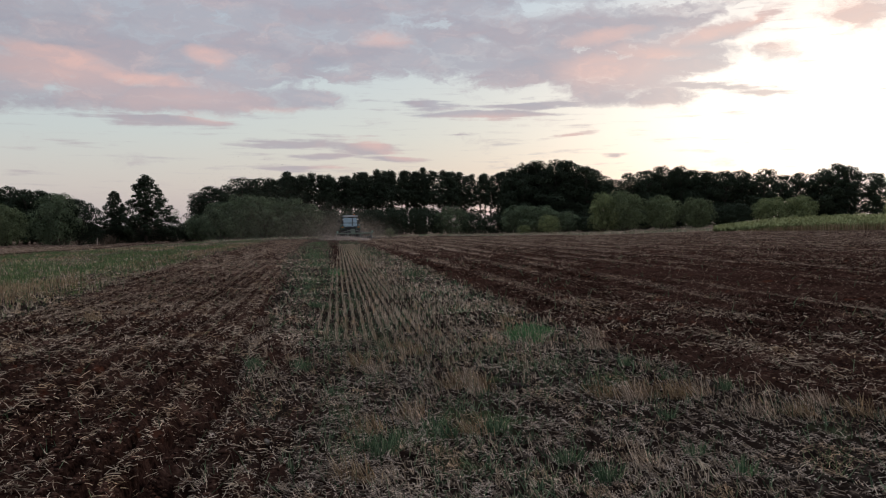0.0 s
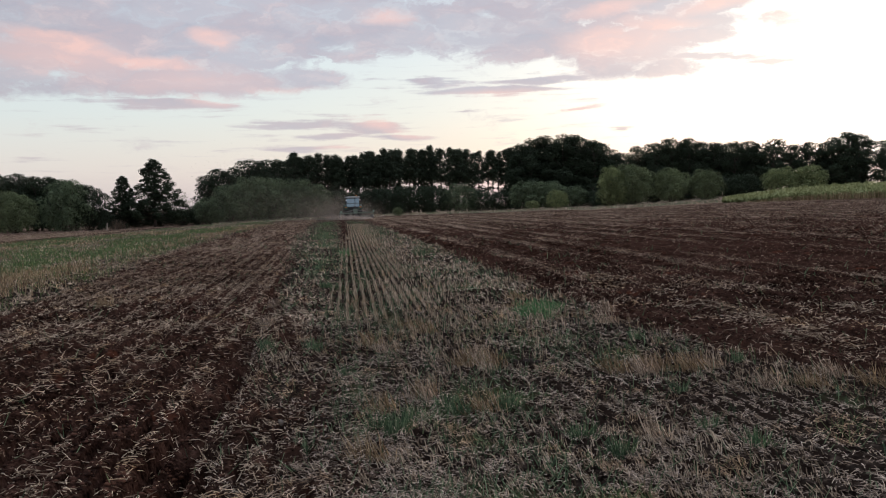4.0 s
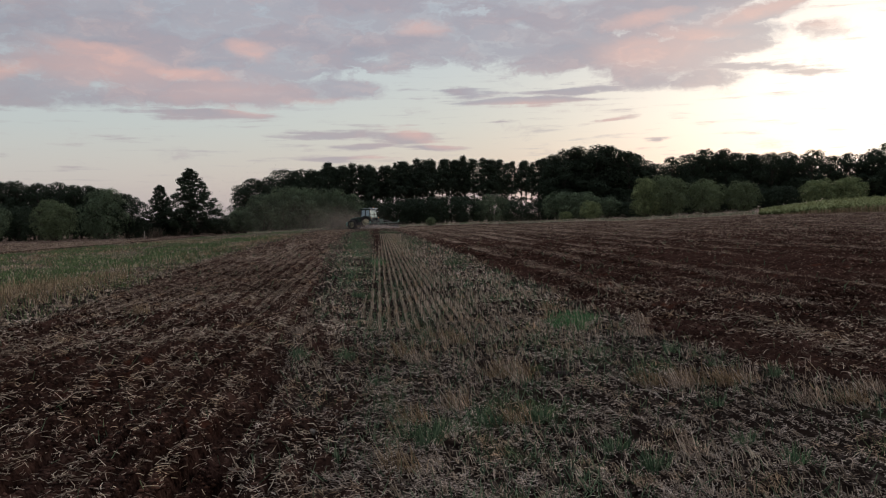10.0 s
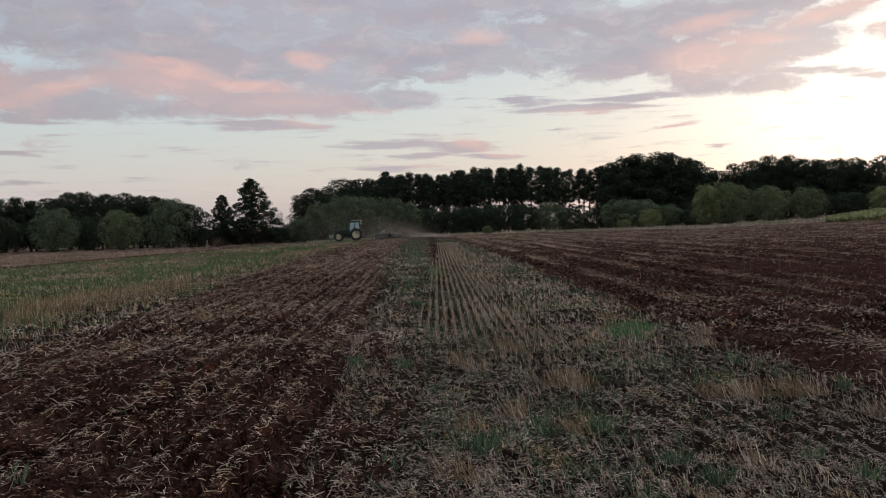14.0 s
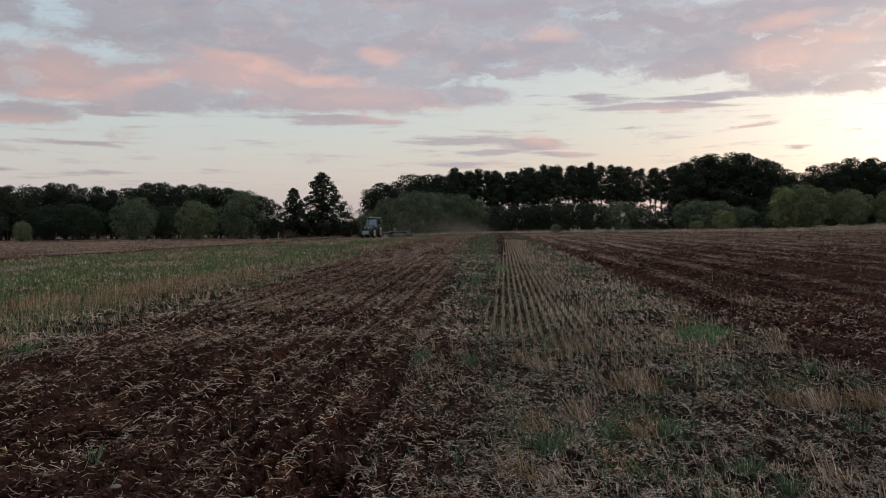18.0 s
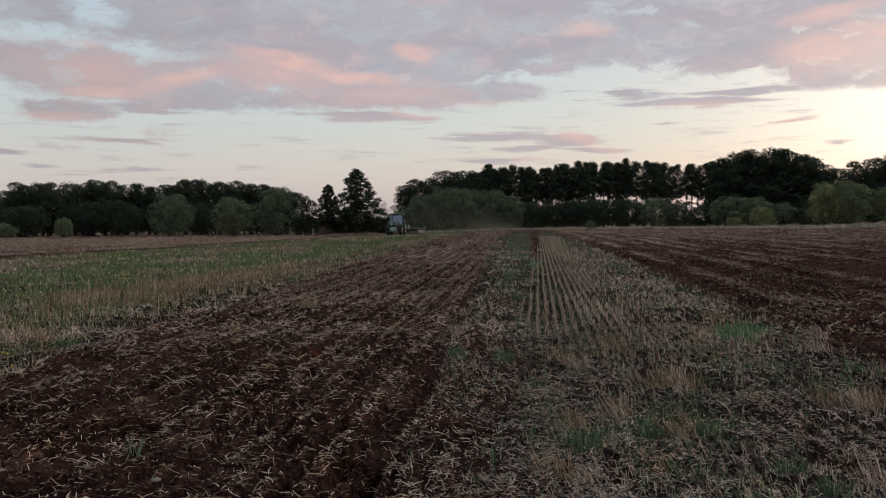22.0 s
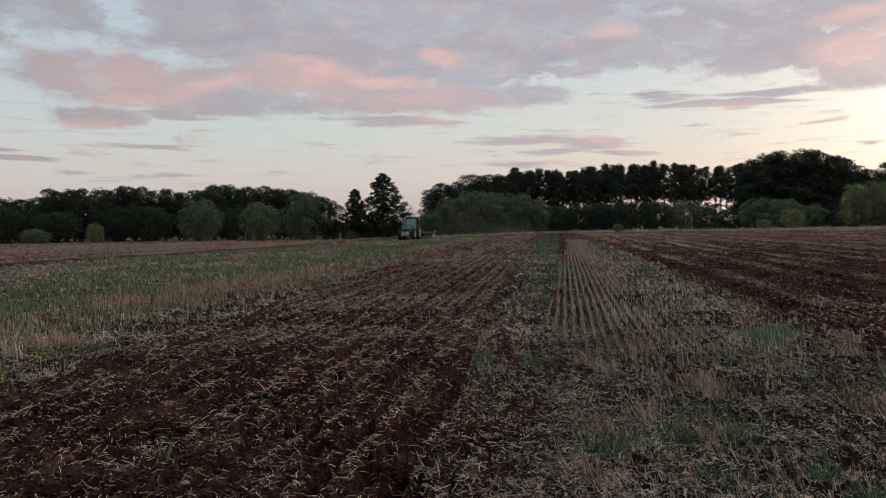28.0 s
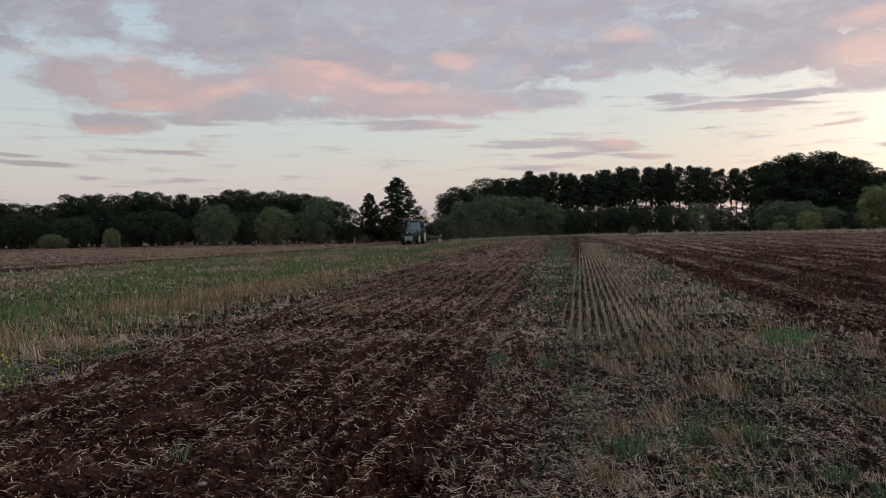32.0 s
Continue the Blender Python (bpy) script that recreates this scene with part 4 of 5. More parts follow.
def willow(seed, h=8.0, wide=5.2, mat=None, label="rounded grey-green willow bush reaching the ground", name="willow_bush", count=9500, size=0.145):
    """A rounded willow, leafy down to the ground."""
    g = np.random.default_rng(seed)
    cs, rs, wood = [], [], []
    mean = (h + wide) / 2
    for i in range(30):
        a = i * 2.39996 + g.normal(0, 0.25)
        f = (i + 0.5) / 30                      # from the foot to the head of the ball
        up = -0.96 + 1.94 * f
        reach = wide * 0.72 * math.sqrt(max(0.01, 1 - up * up)) * g.uniform(0.80, 1.08)
        tip = np.array([math.cos(a) * reach, math.sin(a) * reach, h * (0.43 + 0.39 * up) * g.uniform(0.94, 1.05)])
        cs.append(tip), rs.append(g.uniform(0.15, 0.28) * mean)
        if i % 3 == 0:
            wood.append(tube([(g.normal(0, 0.2), g.normal(0, 0.2), -0.3), tip * [0.5, 0.5, 0.6], tip], [0.12, 0.07, 0.02], 4))
    for z, r in ((0.25, 0.32), (0.48, 0.40), (0.68, 0.30)):
        cs.append(np.array([0, 0, h * z])), rs.append(r * mean)
    return tree_thing(name, joined(wood), leaf_cloud(cs, rs, count, size, seed + 1, 0.95, 0.75, 0.05, 0.55), mat or WILLOW, label, "bush")


def spot(az, r):
    x, y = r * math.sin(radians(az)), r * math.cos(radians(az))
    return x, y, float(land(x, y))


USED = set()


def plant(kind, az, r, h, base_h, spin=0.0, wide=1.0, group=""):
    """Puts a tree of height h at that azimuth and distance: the first use moves the model, later ones copy it."""
    x, y, z = spot(az, r)
    m = pose(x, y, z - 0.05, 0, 0, spin)
    if kind in USED:
        ob = copy_thing(kind, m)
    else:
        USED.add(kind)
        ob = kind
        ob.matrix_basis = m
    k = h / base_h
    ob.scale = (k * wide, k * wide, k)
    if group:
        tagged(ob, group=group)
    return ob


PINES = [pine(s) for s in (101, 111, 121, 131)]
OAKS = [broadleaf(s) for s in (201, 211, 221, 231)]
WILLOWS = [willow(s) for s in (301, 311, 321, 331)]
MIDS = [willow(s, mat=MIDBUSH, label="dense grey-green bush along the wood's foot", name="wood_edge_bush") for s in (341, 351, 361)]
PALES = [willow(s, mat=PALEBUSH, label="pale yellow-green rounded bush at the field's edge", name="pale_bush") for s in (401, 411)]
# same bush in the darkest leaves: shade under the wood put into the colour
DARKS = [willow(s, mat=OAKLEAF, label="dense bush with the wood's shade put into its dark leaf colour", name="dark_bush") for s in (601, 611)]
THINS = [willow(701, mat=MIDBUSH, label="thin half-bare young tree beside the tall trees", name="young_tree", count=1500)]
CONES = [cone_tree(501), cone_tree(511, 16.0, 4.7)]
BACK_PINES = [pine(s, 1300, 0.31) for s in (141, 151)]
BACK_OAKS = [broadleaf(s, 2000, 0.28) for s in (241, 251)]
tr = random.Random(5)

# skyline of the wood behind: azimuth and top, degrees over the eye's level
PINE_TOPS = [(-10.2, 2.5), (-8.1, 2.65), (-6.5, 3.15), (-3.9, 3.5), (-2.8, 3.55), (-0.5, 3.35), (1.3, 3.55), (2.55, 3.85), (3.6, 3.6), (5.5, 3.88), (7.6, 3.8), (8.6, 3.4), (10.6, 3.6), (11.6, 3.5)]
OAK_TOPS = [(11.6, 3.9), (12.0, 4.35), (13.1, 4.53), (15.0, 4.5), (16.1, 4.4), (16.9, 4.1), (17.6, 3.5)]
RIGHT_TOPS = [(18.2, 3.2), (19.0, 3.65), (21.2, 4.05), (23.3, 3.75), (25.4, 3.65), (27.4, 3.7), (28.2, 3.15), (29.4, 3.45), (31.0, 3.8), (32.0, 3.83), (33.2, 3.5), (34.4, 3.15), (37, 3.45), (48, 3.55)]
LEFT_TOPS = [(-55, 2.0), (-42, 1.8), (-37, 1.7), (-35.4, 1.6), (-33.6, 1.8), (-32.9, 2.2), (-31.6, 2.35), (-29.6, 2.25), (-28.6, 2.4), (-27.2, 2.45), (-26.2, 1.95), (-25.0, 2.2), (-24.3, 2.5), (-22.3, 2.5), (-19.7, 2.4), (-18.0, 2.1), (-17.2, 1.7)]


def rank(tops, kinds, backs, base_h, dist, step, deep, group, gap=None):
    """Ranks of trees whose heads follow a skyline."""
    az = tops[0][0]
    while az <= tops[-1][0]:
        top = float(np.interp(az, [t[0] for t in tops], [t[1] for t in tops]))
        for row in range(deep):
            r = dist + row * 8 + tr.uniform(-3, 3)
            a = az + tr.uniform(-0.3, 0.3) * step + row * step * 0.37
            if gap and gap[0] < a < gap[1] and row > gap[2]:
                continue
            if base_h > 16 and row and math.sin(a * 2.1) + math.sin(a * 5.3 + 1) > 0.15:
                continue
            _, _, z = spot(a, r)
            h = EYE - z + r * math.tan(radians(top * (1 if row == 0 else tr.uniform(0.86, 0.97)) - (tr.uniform(-0.08, 0.26 if base_h > 16 else 0.16) if row == 0 else 0)))
            plant(tr.choice(backs if row else kinds), a, r, h, base_h, tr.uniform(0, 360), tr.uniform(0.85, 1.3) * (1.2 if base_h == 16.0 else 1.0) if row == 0 else tr.uniform(1.0, 1.35), group)
        az += step * tr.uniform(0.8, 1.2)


rank([(-9.2, 2.4)] + [t for t in PINE_TOPS if -9 < t[0] < -3], OAKS, BACK_OAKS, 16.0, 216, 0.95, 2, "dark trees behind the bushes")
rank([t for t in PINE_TOPS if t[0] > -4], PINES, BACK_PINES, 18.0, 222, 0.50, 2, "pine wood", (8.8, 10.6, 0))
rank(OAK_TOPS, OAKS, BACK_OAKS, 16.0, 214, 1.0, 3, "oak stand")
rank(RIGHT_TOPS, OAKS, BACK_OAKS, 16.0, 218, 1.0, 4, "wood on the rise", (26.8, 34.5, 1))
rank(LEFT_TOPS, OAKS, BACK_OAKS, 16.0, 200, 1.0, 3, "wood across the field")

# bushes along the wood: azimuth, distance, top in degrees over the eye's level, full width in degrees
BUSHES = [(-9.0, 184, 0.85, 2.2), (-7.9, 182, 1.7, 2.6), (-6.5, 182, 2.2, 2.8), (-5.0, 184, 2.1, 2.8), (-3.5, 184, 2.0, 2.6),
          (-2.3, 186, 1.6, 2.4), (7.4, 190, 1.45, 2.4), (12.0, 188, 1.5, 2.6), (13.5, 187, 1.45, 2.4), (15.0, 186, 1.05, 2.2), (-17.7, 170, 2.15, 3.2), (-24.55, 172, 1.62, 2.9)]
# bushes whose dark leaf colour paints the shade at the wood's foot
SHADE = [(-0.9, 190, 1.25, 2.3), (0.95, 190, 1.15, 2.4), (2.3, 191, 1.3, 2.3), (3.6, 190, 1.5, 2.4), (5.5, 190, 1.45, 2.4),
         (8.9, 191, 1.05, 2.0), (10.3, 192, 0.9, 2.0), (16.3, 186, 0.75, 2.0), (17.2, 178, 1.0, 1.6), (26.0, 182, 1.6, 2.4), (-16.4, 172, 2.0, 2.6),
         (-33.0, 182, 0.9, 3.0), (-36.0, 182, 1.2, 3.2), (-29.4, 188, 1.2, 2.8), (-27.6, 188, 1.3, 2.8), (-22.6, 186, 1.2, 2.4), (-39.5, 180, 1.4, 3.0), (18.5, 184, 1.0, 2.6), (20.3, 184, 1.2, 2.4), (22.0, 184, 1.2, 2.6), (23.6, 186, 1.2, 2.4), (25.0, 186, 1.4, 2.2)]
ROUND = [(18.9, 172, 2.55, 3.0), (21.35, 173, 2.2, 2.3), (23.5, 173, 2.0, 2.3),
         (-20.6, 168, 1.54, 2.6), (-30.8, 165, 0.04, 1.05), (-34.2, 165, -0.3, 1.7), (3.2, 152, -0.12, 0.7)]
PALE = [(17.55, 171, 2.45, 2.0), (13.95, 168, 0.9, 1.4), (12.3, 170, 0.15, 0.95), (28.0, 180, 2.0, 2.2), (29.6, 180, 2.05, 2.4),
        (35.5, 182, 1.9, 2.4)]
THIN = [(-10.75, 187, 1.25, 1.3)]
HEDGE = [(-15.8, 188, 0.25, 2.0), (-14.5, 188, -0.05, 2.0), (-13.3, 188, -0.1, 2.0), (-12.1, 188, -0.05, 2.0), (-11.0, 188, 0.1, 2.0), (-9.9, 188, 0.4, 2.0)]
rank([(-9.5, 0.7), (-5.0, 1.25), (0.0, 1.25), (5.0, 1.3), (8.6, 0.8), (9.2, 0.2), (10.5, 0.2), (11.0, 0.9), (17.5, 1.3)], BACK_OAKS, BACK_OAKS, 16.0, 203, 1.0, 2, "undergrowth")
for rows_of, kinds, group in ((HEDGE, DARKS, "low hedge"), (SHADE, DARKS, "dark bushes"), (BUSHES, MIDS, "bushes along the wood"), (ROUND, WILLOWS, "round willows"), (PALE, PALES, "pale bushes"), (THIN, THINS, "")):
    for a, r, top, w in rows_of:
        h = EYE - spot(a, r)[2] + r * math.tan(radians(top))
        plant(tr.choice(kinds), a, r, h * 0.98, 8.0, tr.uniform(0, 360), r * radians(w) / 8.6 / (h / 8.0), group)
for kind, a, r, top, spin, w in ((CONES[0], -12.5, 178, 3.25, 20, 1.42), (CONES[1], -14.37, 180, 2.2, 80, 1.12)):
    plant(kind, a, r, EYE - spot(a, r)[2] + r * math.tan(radians(top)), 16.0, spin, w, "tall trees in the gap")
for spare in PINES + OAKS + WILLOWS + MIDS + PALES + DARKS + THINS + CONES + BACK_PINES + BACK_OAKS:
    if spare not in USED:
        for o in list(spare.children) + [spare]:
            bpy.data.objects.remove(o)

# ---- tractor and disc harrow ----
GREEN_PAINT = plain("tractor_green_paint", (0.013, 0.040, 0.022), 0.4, grain=3, amount=0.2)
DARK_PAINT = plain("dark_frame_paint", (0.018, 0.019, 0.021), 0.5, amount=0.2)
YELLOW = plain("yellow_rim_paint", (0.76, 0.68, 0.43), 0.5, amount=0.3)
RUBBER = plain("dusty_rubber", (0.030, 0.027, 0.025), 0.9, amount=0.35)
STEEL = plain("worn_steel", (0.20, 0.19, 0.18), 0.5, 0.6)
WEIGHT = plain("pale_ballast_paint", (0.26, 0.38, 0.31), 0.6)
ROOFW = plain("pale_roof_panel", (0.56, 0.58, 0.60), 0.5)
LAMPGLASS = plain("lamp_lens", (0.75, 0.76, 0.74), 0.15, spec=0.8)
ORANGE = plain("orange_beacon", (0.75, 0.22, 0.03), 0.3)


def pane_material():
    m, n = material("cab_glass")
    g = n.put("ShaderNodeBsdfGlossy", {"Color": (0.66, 0.82, 0.88, 1), "Roughness": 0.08}).outputs[0]
    t = n.put("ShaderNodeBsdfTransparent", {"Color": (0.30, 0.38, 0.41, 1)}).outputs[0]
    f = n.put("ShaderNodeFresnel", {"IOR": 1.6}).outputs[0]
    n.put("ShaderNodeOutputMaterial", (n.put("ShaderNodeMixShader", (n.math("ADD", f, 0.38, clamp=True), t, g)).outputs[0],))
    return m


CABGLASS = pane_material()


def part(name, bm, mat, parent, label="", at=None):
    me = bpy.data.meshes.new(name)
    bm.to_mesh(me)
    bm.free()
    me.materials.append(mat)
    ob = new(name, me)
    ob.parent = parent
    if at is not None:
        ob.matrix_basis = at
    if label:
        tagged(ob, label)
    return ob


def box(x0, x1, y0, y1, z0, z1, bevel=0.03, taper=None, bm=None):
    """A bevelled block; taper squeezes its +y end in x and lowers it in z."""
    own = bmesh.new()
    bmesh.ops.create_cube(own, size=1)
    for v in own.verts:
        k = v.co.copy()
        v.co = (x0 + (k.x + 0.5) * (x1 - x0), y0 + (k.y + 0.5) * (y1 - y0), z0 + (k.z + 0.5) * (z1 - z0))
        if taper and k.y > 0:
            v.co.x = (x0 + x1) / 2 + (v.co.x - (x0 + x1) / 2) * taper[0]
            if k.z > 0:
                v.co.z -= taper[1]
    if bevel:
        bmesh.ops.bevel(own, geom=own.edges[:], offset=bevel, segments=2, affect="EDGES", profile=0.6)
    if bm is None:
        return own
    me = bpy.data.meshes.new("tmp")
    own.to_mesh(me)
    own.free()
    bm.from_mesh(me)
    bpy.data.meshes.remove(me)
    return bm


def lathe(profile, sides=28, bm=None):
    """Turns (radius, x) pairs about the x axis."""
    bm = bm or bmesh.new()
    rings = []
    for r, x in profile:
        rings.append([bm.verts.new((x, r * math.cos(2 * math.pi * k / sides), r * math.sin(2 * math.pi * k / sides))) for k in range(sides)])
    for a, b in zip(rings, rings[1:]):
        for k in range(sides):
            bm.faces.new((a[k], a[(k + 1) % sides], b[(k + 1) % sides], b[k]))
    for ring, flip in ((rings[0], False), (rings[-1], True)):
        if profile[0][0] > 0:
            bm.faces.new(ring if flip else ring[::-1])
    bmesh.ops.recalc_face_normals(bm, faces=bm.faces[:])
    return bm


def rod(a, b, r, sides=8, bm=None):
    bm = bm or bmesh.new()
    a, b = Vector(a), Vector(b)
    d = (b - a).normalized()
    s = d.orthogonal().normalized()
    u = d.cross(s)
    ends = [[bm.verts.new(p + r * (s * math.cos(2 * math.pi * k / sides) + u * math.sin(2 * math.pi * k / sides))) for k in range(sides)] for p in (a, b)]
    for k in range(sides):
        bm.faces.new((ends[0][k], ends[0][(k + 1) % sides], ends[1][(k + 1) % sides], ends[1][k]))
    bm.faces.new(ends[0][::-1]), bm.faces.new(ends[1])
    return bm


def pane(corners, thick=0.012):
    bm = bmesh.new()
    q = [Vector(c) for c in corners]
    n = (q[1] - q[0]).cross(q[2] - q[0]).normalized() * thick
    lo, hi = [bm.verts.new(c) for c in q], [bm.verts.new(c + n) for c in q]
    bm.faces.new(lo[::-1]), bm.faces.new(hi)
    for i in range(len(q)):
        j = (i + 1) % len(q)
        bm.faces.new((lo[i], lo[j], hi[j], hi[i]))
    return bm


def tyre_mesh(R, w, rim):
    """A lugged tractor tyre."""
    h = w / 2
    bm = lathe([(rim, -h * 0.72), (R * 0.9, -h), (R * 0.965, -h * 0.82), (R * 0.965, h * 0.82), (R * 0.9, h), (rim, h * 0.72)], 36)
    n = 20
    for i in range(n):
        for side in (-1, 1):
            a = 2 * math.pi * (i + (0.25 if side > 0 else -0.25)) / n
            own = box(0.0 if side > 0 else -h * 0.9, h * 0.9 if side > 0 else 0.0, -0.035, 0.035, R * 0.95, R, 0)
            bmesh.ops.rotate(own, verts=own.verts[:], matrix=Matrix.Rotation(0.5 * side, 3, "Z"), cent=(0, 0, 0))
            bmesh.ops.rotate(own, verts=own.verts[:], matrix=Matrix.Rotation(a, 3, "X"), cent=(0, 0, 0))
            me = bpy.data.meshes.new("tmp")
            own.to_mesh(me)
            own.free()
            bm.from_mesh(me)
            bpy.data.meshes.remove(me)
    return bm


def wheel(name, parent, x, y, R, w, label):
    hub = new(name)
    hub.parent = parent
    hub.matrix_basis = pose(x, y, R)
    tagged(hub, label)
    s = 1 if x > 0 else -1
    rim = R * 0.62
    part("tyre", tyre_mesh(R, w, rim), RUBBER, hub, "dusty black lugged tyre")
    h = w / 2
    part("rim", lathe([(rim, s * h * 0.72), (rim * 0.93, s * h * 0.74), (rim * 0.85, s * h * 0.3), (rim * 0.42, s * h * 0.22), (rim * 0.36, s * h * 0.5),
                       (rim * 0.2, s * h * 0.55), (rim * 0.2, -s * h * 0.3), (rim * 0.9, -s * h * 0.4), (rim, -s * h * 0.72)], 28), YELLOW, hub, "yellow painted wheel rim")
    nuts = bmesh.new()
    for k in range(8):
        a = 2 * math.pi * k / 8
        rod((s * h * 0.48, rim * 0.29 * math.cos(a), rim * 0.29 * math.sin(a)), (s * h * 0.56, rim * 0.29 * math.cos(a), rim * 0.29 * math.sin(a)), 0.022, 6, nuts)
    part("wheel_nuts", nuts, STEEL, hub)
    return hub


def build_tractor():
    t = new("tractor")
    tagged(t, "large green tractor with yellow wheel rims and pale front ballast", "tractor")
    part("chassis", box(-0.28, 0.28, -0.7, 3.3, 0.65, 1.15, 0.05), DARK_PAINT, t)
    part("hood", box(-0.47, 0.47, 1.0, 3.45, 1.12, 2.02, 0.13, (0.86, 0.30)), GREEN_PAINT, t, "green engine hood sloping to the nose")
    part("grille", box(-0.34, 0.34, 3.38, 3.50, 1.05, 1.62, 0.04), DARK_PAINT, t, "black front grille")
    for s in (-1, 1):
        part("side_vent", box(s * 0.455 - 0.02, s * 0.455 + 0.02, 1.9, 3.0, 1.25, 1.6, 0.01), DARK_PAINT, t)
        part("headlight", box(s * 0.26 - 0.09, s * 0.26 + 0.09, 3.44, 3.53, 1.50, 1.62, 0.02), LAMPGLASS, t, "clear headlight")
        f = bmesh.new()
        for i in range(9):
            a0, a1 = math.pi * (0.02 + 0.86 * i / 9), math.pi * (0.02 + 0.86 * (i + 1) / 9)
            q = [(x, 1.08 * math.cos(a), 0.98 + 1.08 * math.sin(a)) for a in (a0, a1) for x in (s * 0.72, s * 1.30)]
            p = pane([q[0], q[1], q[3], q[2]], 0.035)
            me = bpy.data.meshes.new("tmp")
            p.to_mesh(me)
            p.free()
            f.from_mesh(me)
            bpy.data.meshes.remove(me)
        part("rear_fender", f, GREEN_PAINT, t, "curved green rear fender")
        part("fuel_tank", box(s * 0.62 - 0.22, s * 0.62 + 0.22, 0.75, 1.75, 0.62, 1.12, 0.08), DARK_PAINT, t)
        st = bmesh.new()
        for k in range(3):
            box(s * 0.98 - 0.16, s * 0.98 + 0.16, 1.12, 1.36, 0.45 + 0.27 * k, 0.49 + 0.27 * k, 0.01, bm=st)
        rod((s * 0.84, 1.24, 0.45), (s * 0.84, 1.24, 1.25), 0.02, bm=st)
        part("cab_steps", st, DARK_PAINT, t)
        m = rod((s * 0.94, 1.1, 2.55), (s * 1.32, 1.22, 2.60), 0.018)
        box(s * 1.34 - 0.10, s * 1.34 + 0.10, 1.19, 1.25, 2.30, 2.72, 0.03, bm=m)
        part("mirror", m, DARK_PAINT, t, "black wing mirror on an arm")
        for y in (1.16, -0.72):
            part("work_light", box(s * 0.62 - 0.12, s * 0.62 + 0.12, y - 0.05, y + 0.05, 2.98, 3.09, 0.02), LAMPGLASS, t, "clear work light at the roof edge")
        part("tail_light", box(s * 1.05 - 0.12, s * 1.05 + 0.12, -0.98, -0.90, 1.62, 1.74, 0.02), ORANGE, t, "orange tail light")
    part("cab_floor", box(-0.96, 0.96, -0.62, 1.05, 1.12, 1.36, 0.05), GREEN_PAINT, t)
    fr = bmesh.new()
    for s in (-1, 1):
        for y, y2 in ((1.10, 0.98), (0.2, 0.18), (-0.70, -0.58)):
            rod((s * 0.96, y, 1.3), (s * 0.93, y2, 3.02), 0.065, 8, fr)
        rod((s * 0.94, 0.99, 3.0), (s * 0.94, -0.6, 3.0), 0.06, 8, fr)
    for y in (0.99, -0.6):
        rod((-0.94, y, 2.98), (0.94, y, 2.98), 0.07, 8, fr)
    rod((0.30, -0.70, 1.8), (0.30, -0.60, 3.0), 0.05, 8, fr)
    part("cab_frame", fr, DARK_PAINT, t, "black cab pillars")
    part("cab_roof", box(-1.06, 1.06, -0.80, 1.25, 3.02, 3.22, 0.09), GREEN_PAINT, t, "rounded dark green cab roof")
    part("roof_panel", box(-1.0, 1.0, -0.86, -0.76, 3.05, 3.18, 0.03), ROOFW, t, "pale panel along the roof's rear edge")
    part("roof_hatch", box(-0.62, 0.62, -0.45, 0.75, 3.20, 3.27, 0.03), ROOFW, t, "pale raised roof hatch")
    part("window_bar", box(-0.90, 0.90, -0.74, -0.67, 2.20, 2.27, 0.01), DARK_PAINT, t)
    for s in (-1, 1):
        part("rear_work_light", box(s * 0.98 - 0.09, s * 0.98 + 0.09, -0.86, -0.76, 2.62, 2.78, 0.02), LAMPGLASS, t, "clear work light on the rear pillar")
    part("rear_panel", box(-0.90, 0.90, -0.74, -0.66, 1.36, 1.72, 0.03), DARK_PAINT, t)
    part("windscreen", pane([(0.90, 1.12, 1.42), (-0.90, 1.12, 1.42), (-0.88, 0.99, 2.92), (0.88, 0.99, 2.92)]), CABGLASS, t, "tall clear windscreen")
    part("rear_window", pane([(-0.90, -0.70, 1.76), (0.90, -0.70, 1.76), (0.88, -0.60, 2.92), (-0.88, -0.60, 2.92)]), CABGLASS, t, "wide rear window")
    for s in (-1, 1):
        part("door_window", pane([(s * 0.97, 0.24, 1.42), (s * 0.97, 1.04, 1.42), (s * 0.93, 0.93, 2.94), (s * 0.93, 0.22, 2.94)]), CABGLASS, t)
        part("side_window", pane([(s * 0.97, -0.62, 1.75), (s * 0.97, 0.15, 1.75), (s * 0.93, 0.13, 2.94), (s * 0.93, -0.54, 2.94)]), CABGLASS, t)
    seat = box(-0.26, 0.26, -0.15, 0.35, 1.34, 1.68, 0.05)
    box(-0.28, 0.28, -0.25, -0.10, 1.6, 2.45, 0.05, bm=seat)
    part("seat", seat, DARK_PAINT, t, "dark seat in the cab")
    sw = rod((0, 0.95, 1.4), (0, 0.72, 1.9), 0.03)
    rod((-0.2, 0.70, 1.92), (0.2, 0.70, 1.92), 0.02, bm=sw)
    part("steering_column", sw, DARK_PAINT, t)
    part("exhaust_pipe", rod((0.60, 1.22, 1.7), (0.60, 1.22, 3.12), 0.065, 10), STEEL, t, "grey upright exhaust pipe")
    part("beacon", lathe([(0.02, -0.1), (0.07, -0.08), (0.07, 0.06), (0.02, 0.1)], 10), ORANGE, t, "orange beacon on the roof", pose(0.55, -0.4, 3.33, 0, 90, 0))
    part("front_axle", rod((-0.9, 2.85, 0.72), (0.9, 2.85, 0.72), 0.10, 10), DARK_PAINT, t)
    part("rear_axle", rod((-0.95, 0, 0.98), (0.95, 0, 0.98), 0.16, 10), DARK_PAINT, t)
    w = box(-0.46, 0.46, 3.75, 4.40, 0.55, 1.12, 0.06)
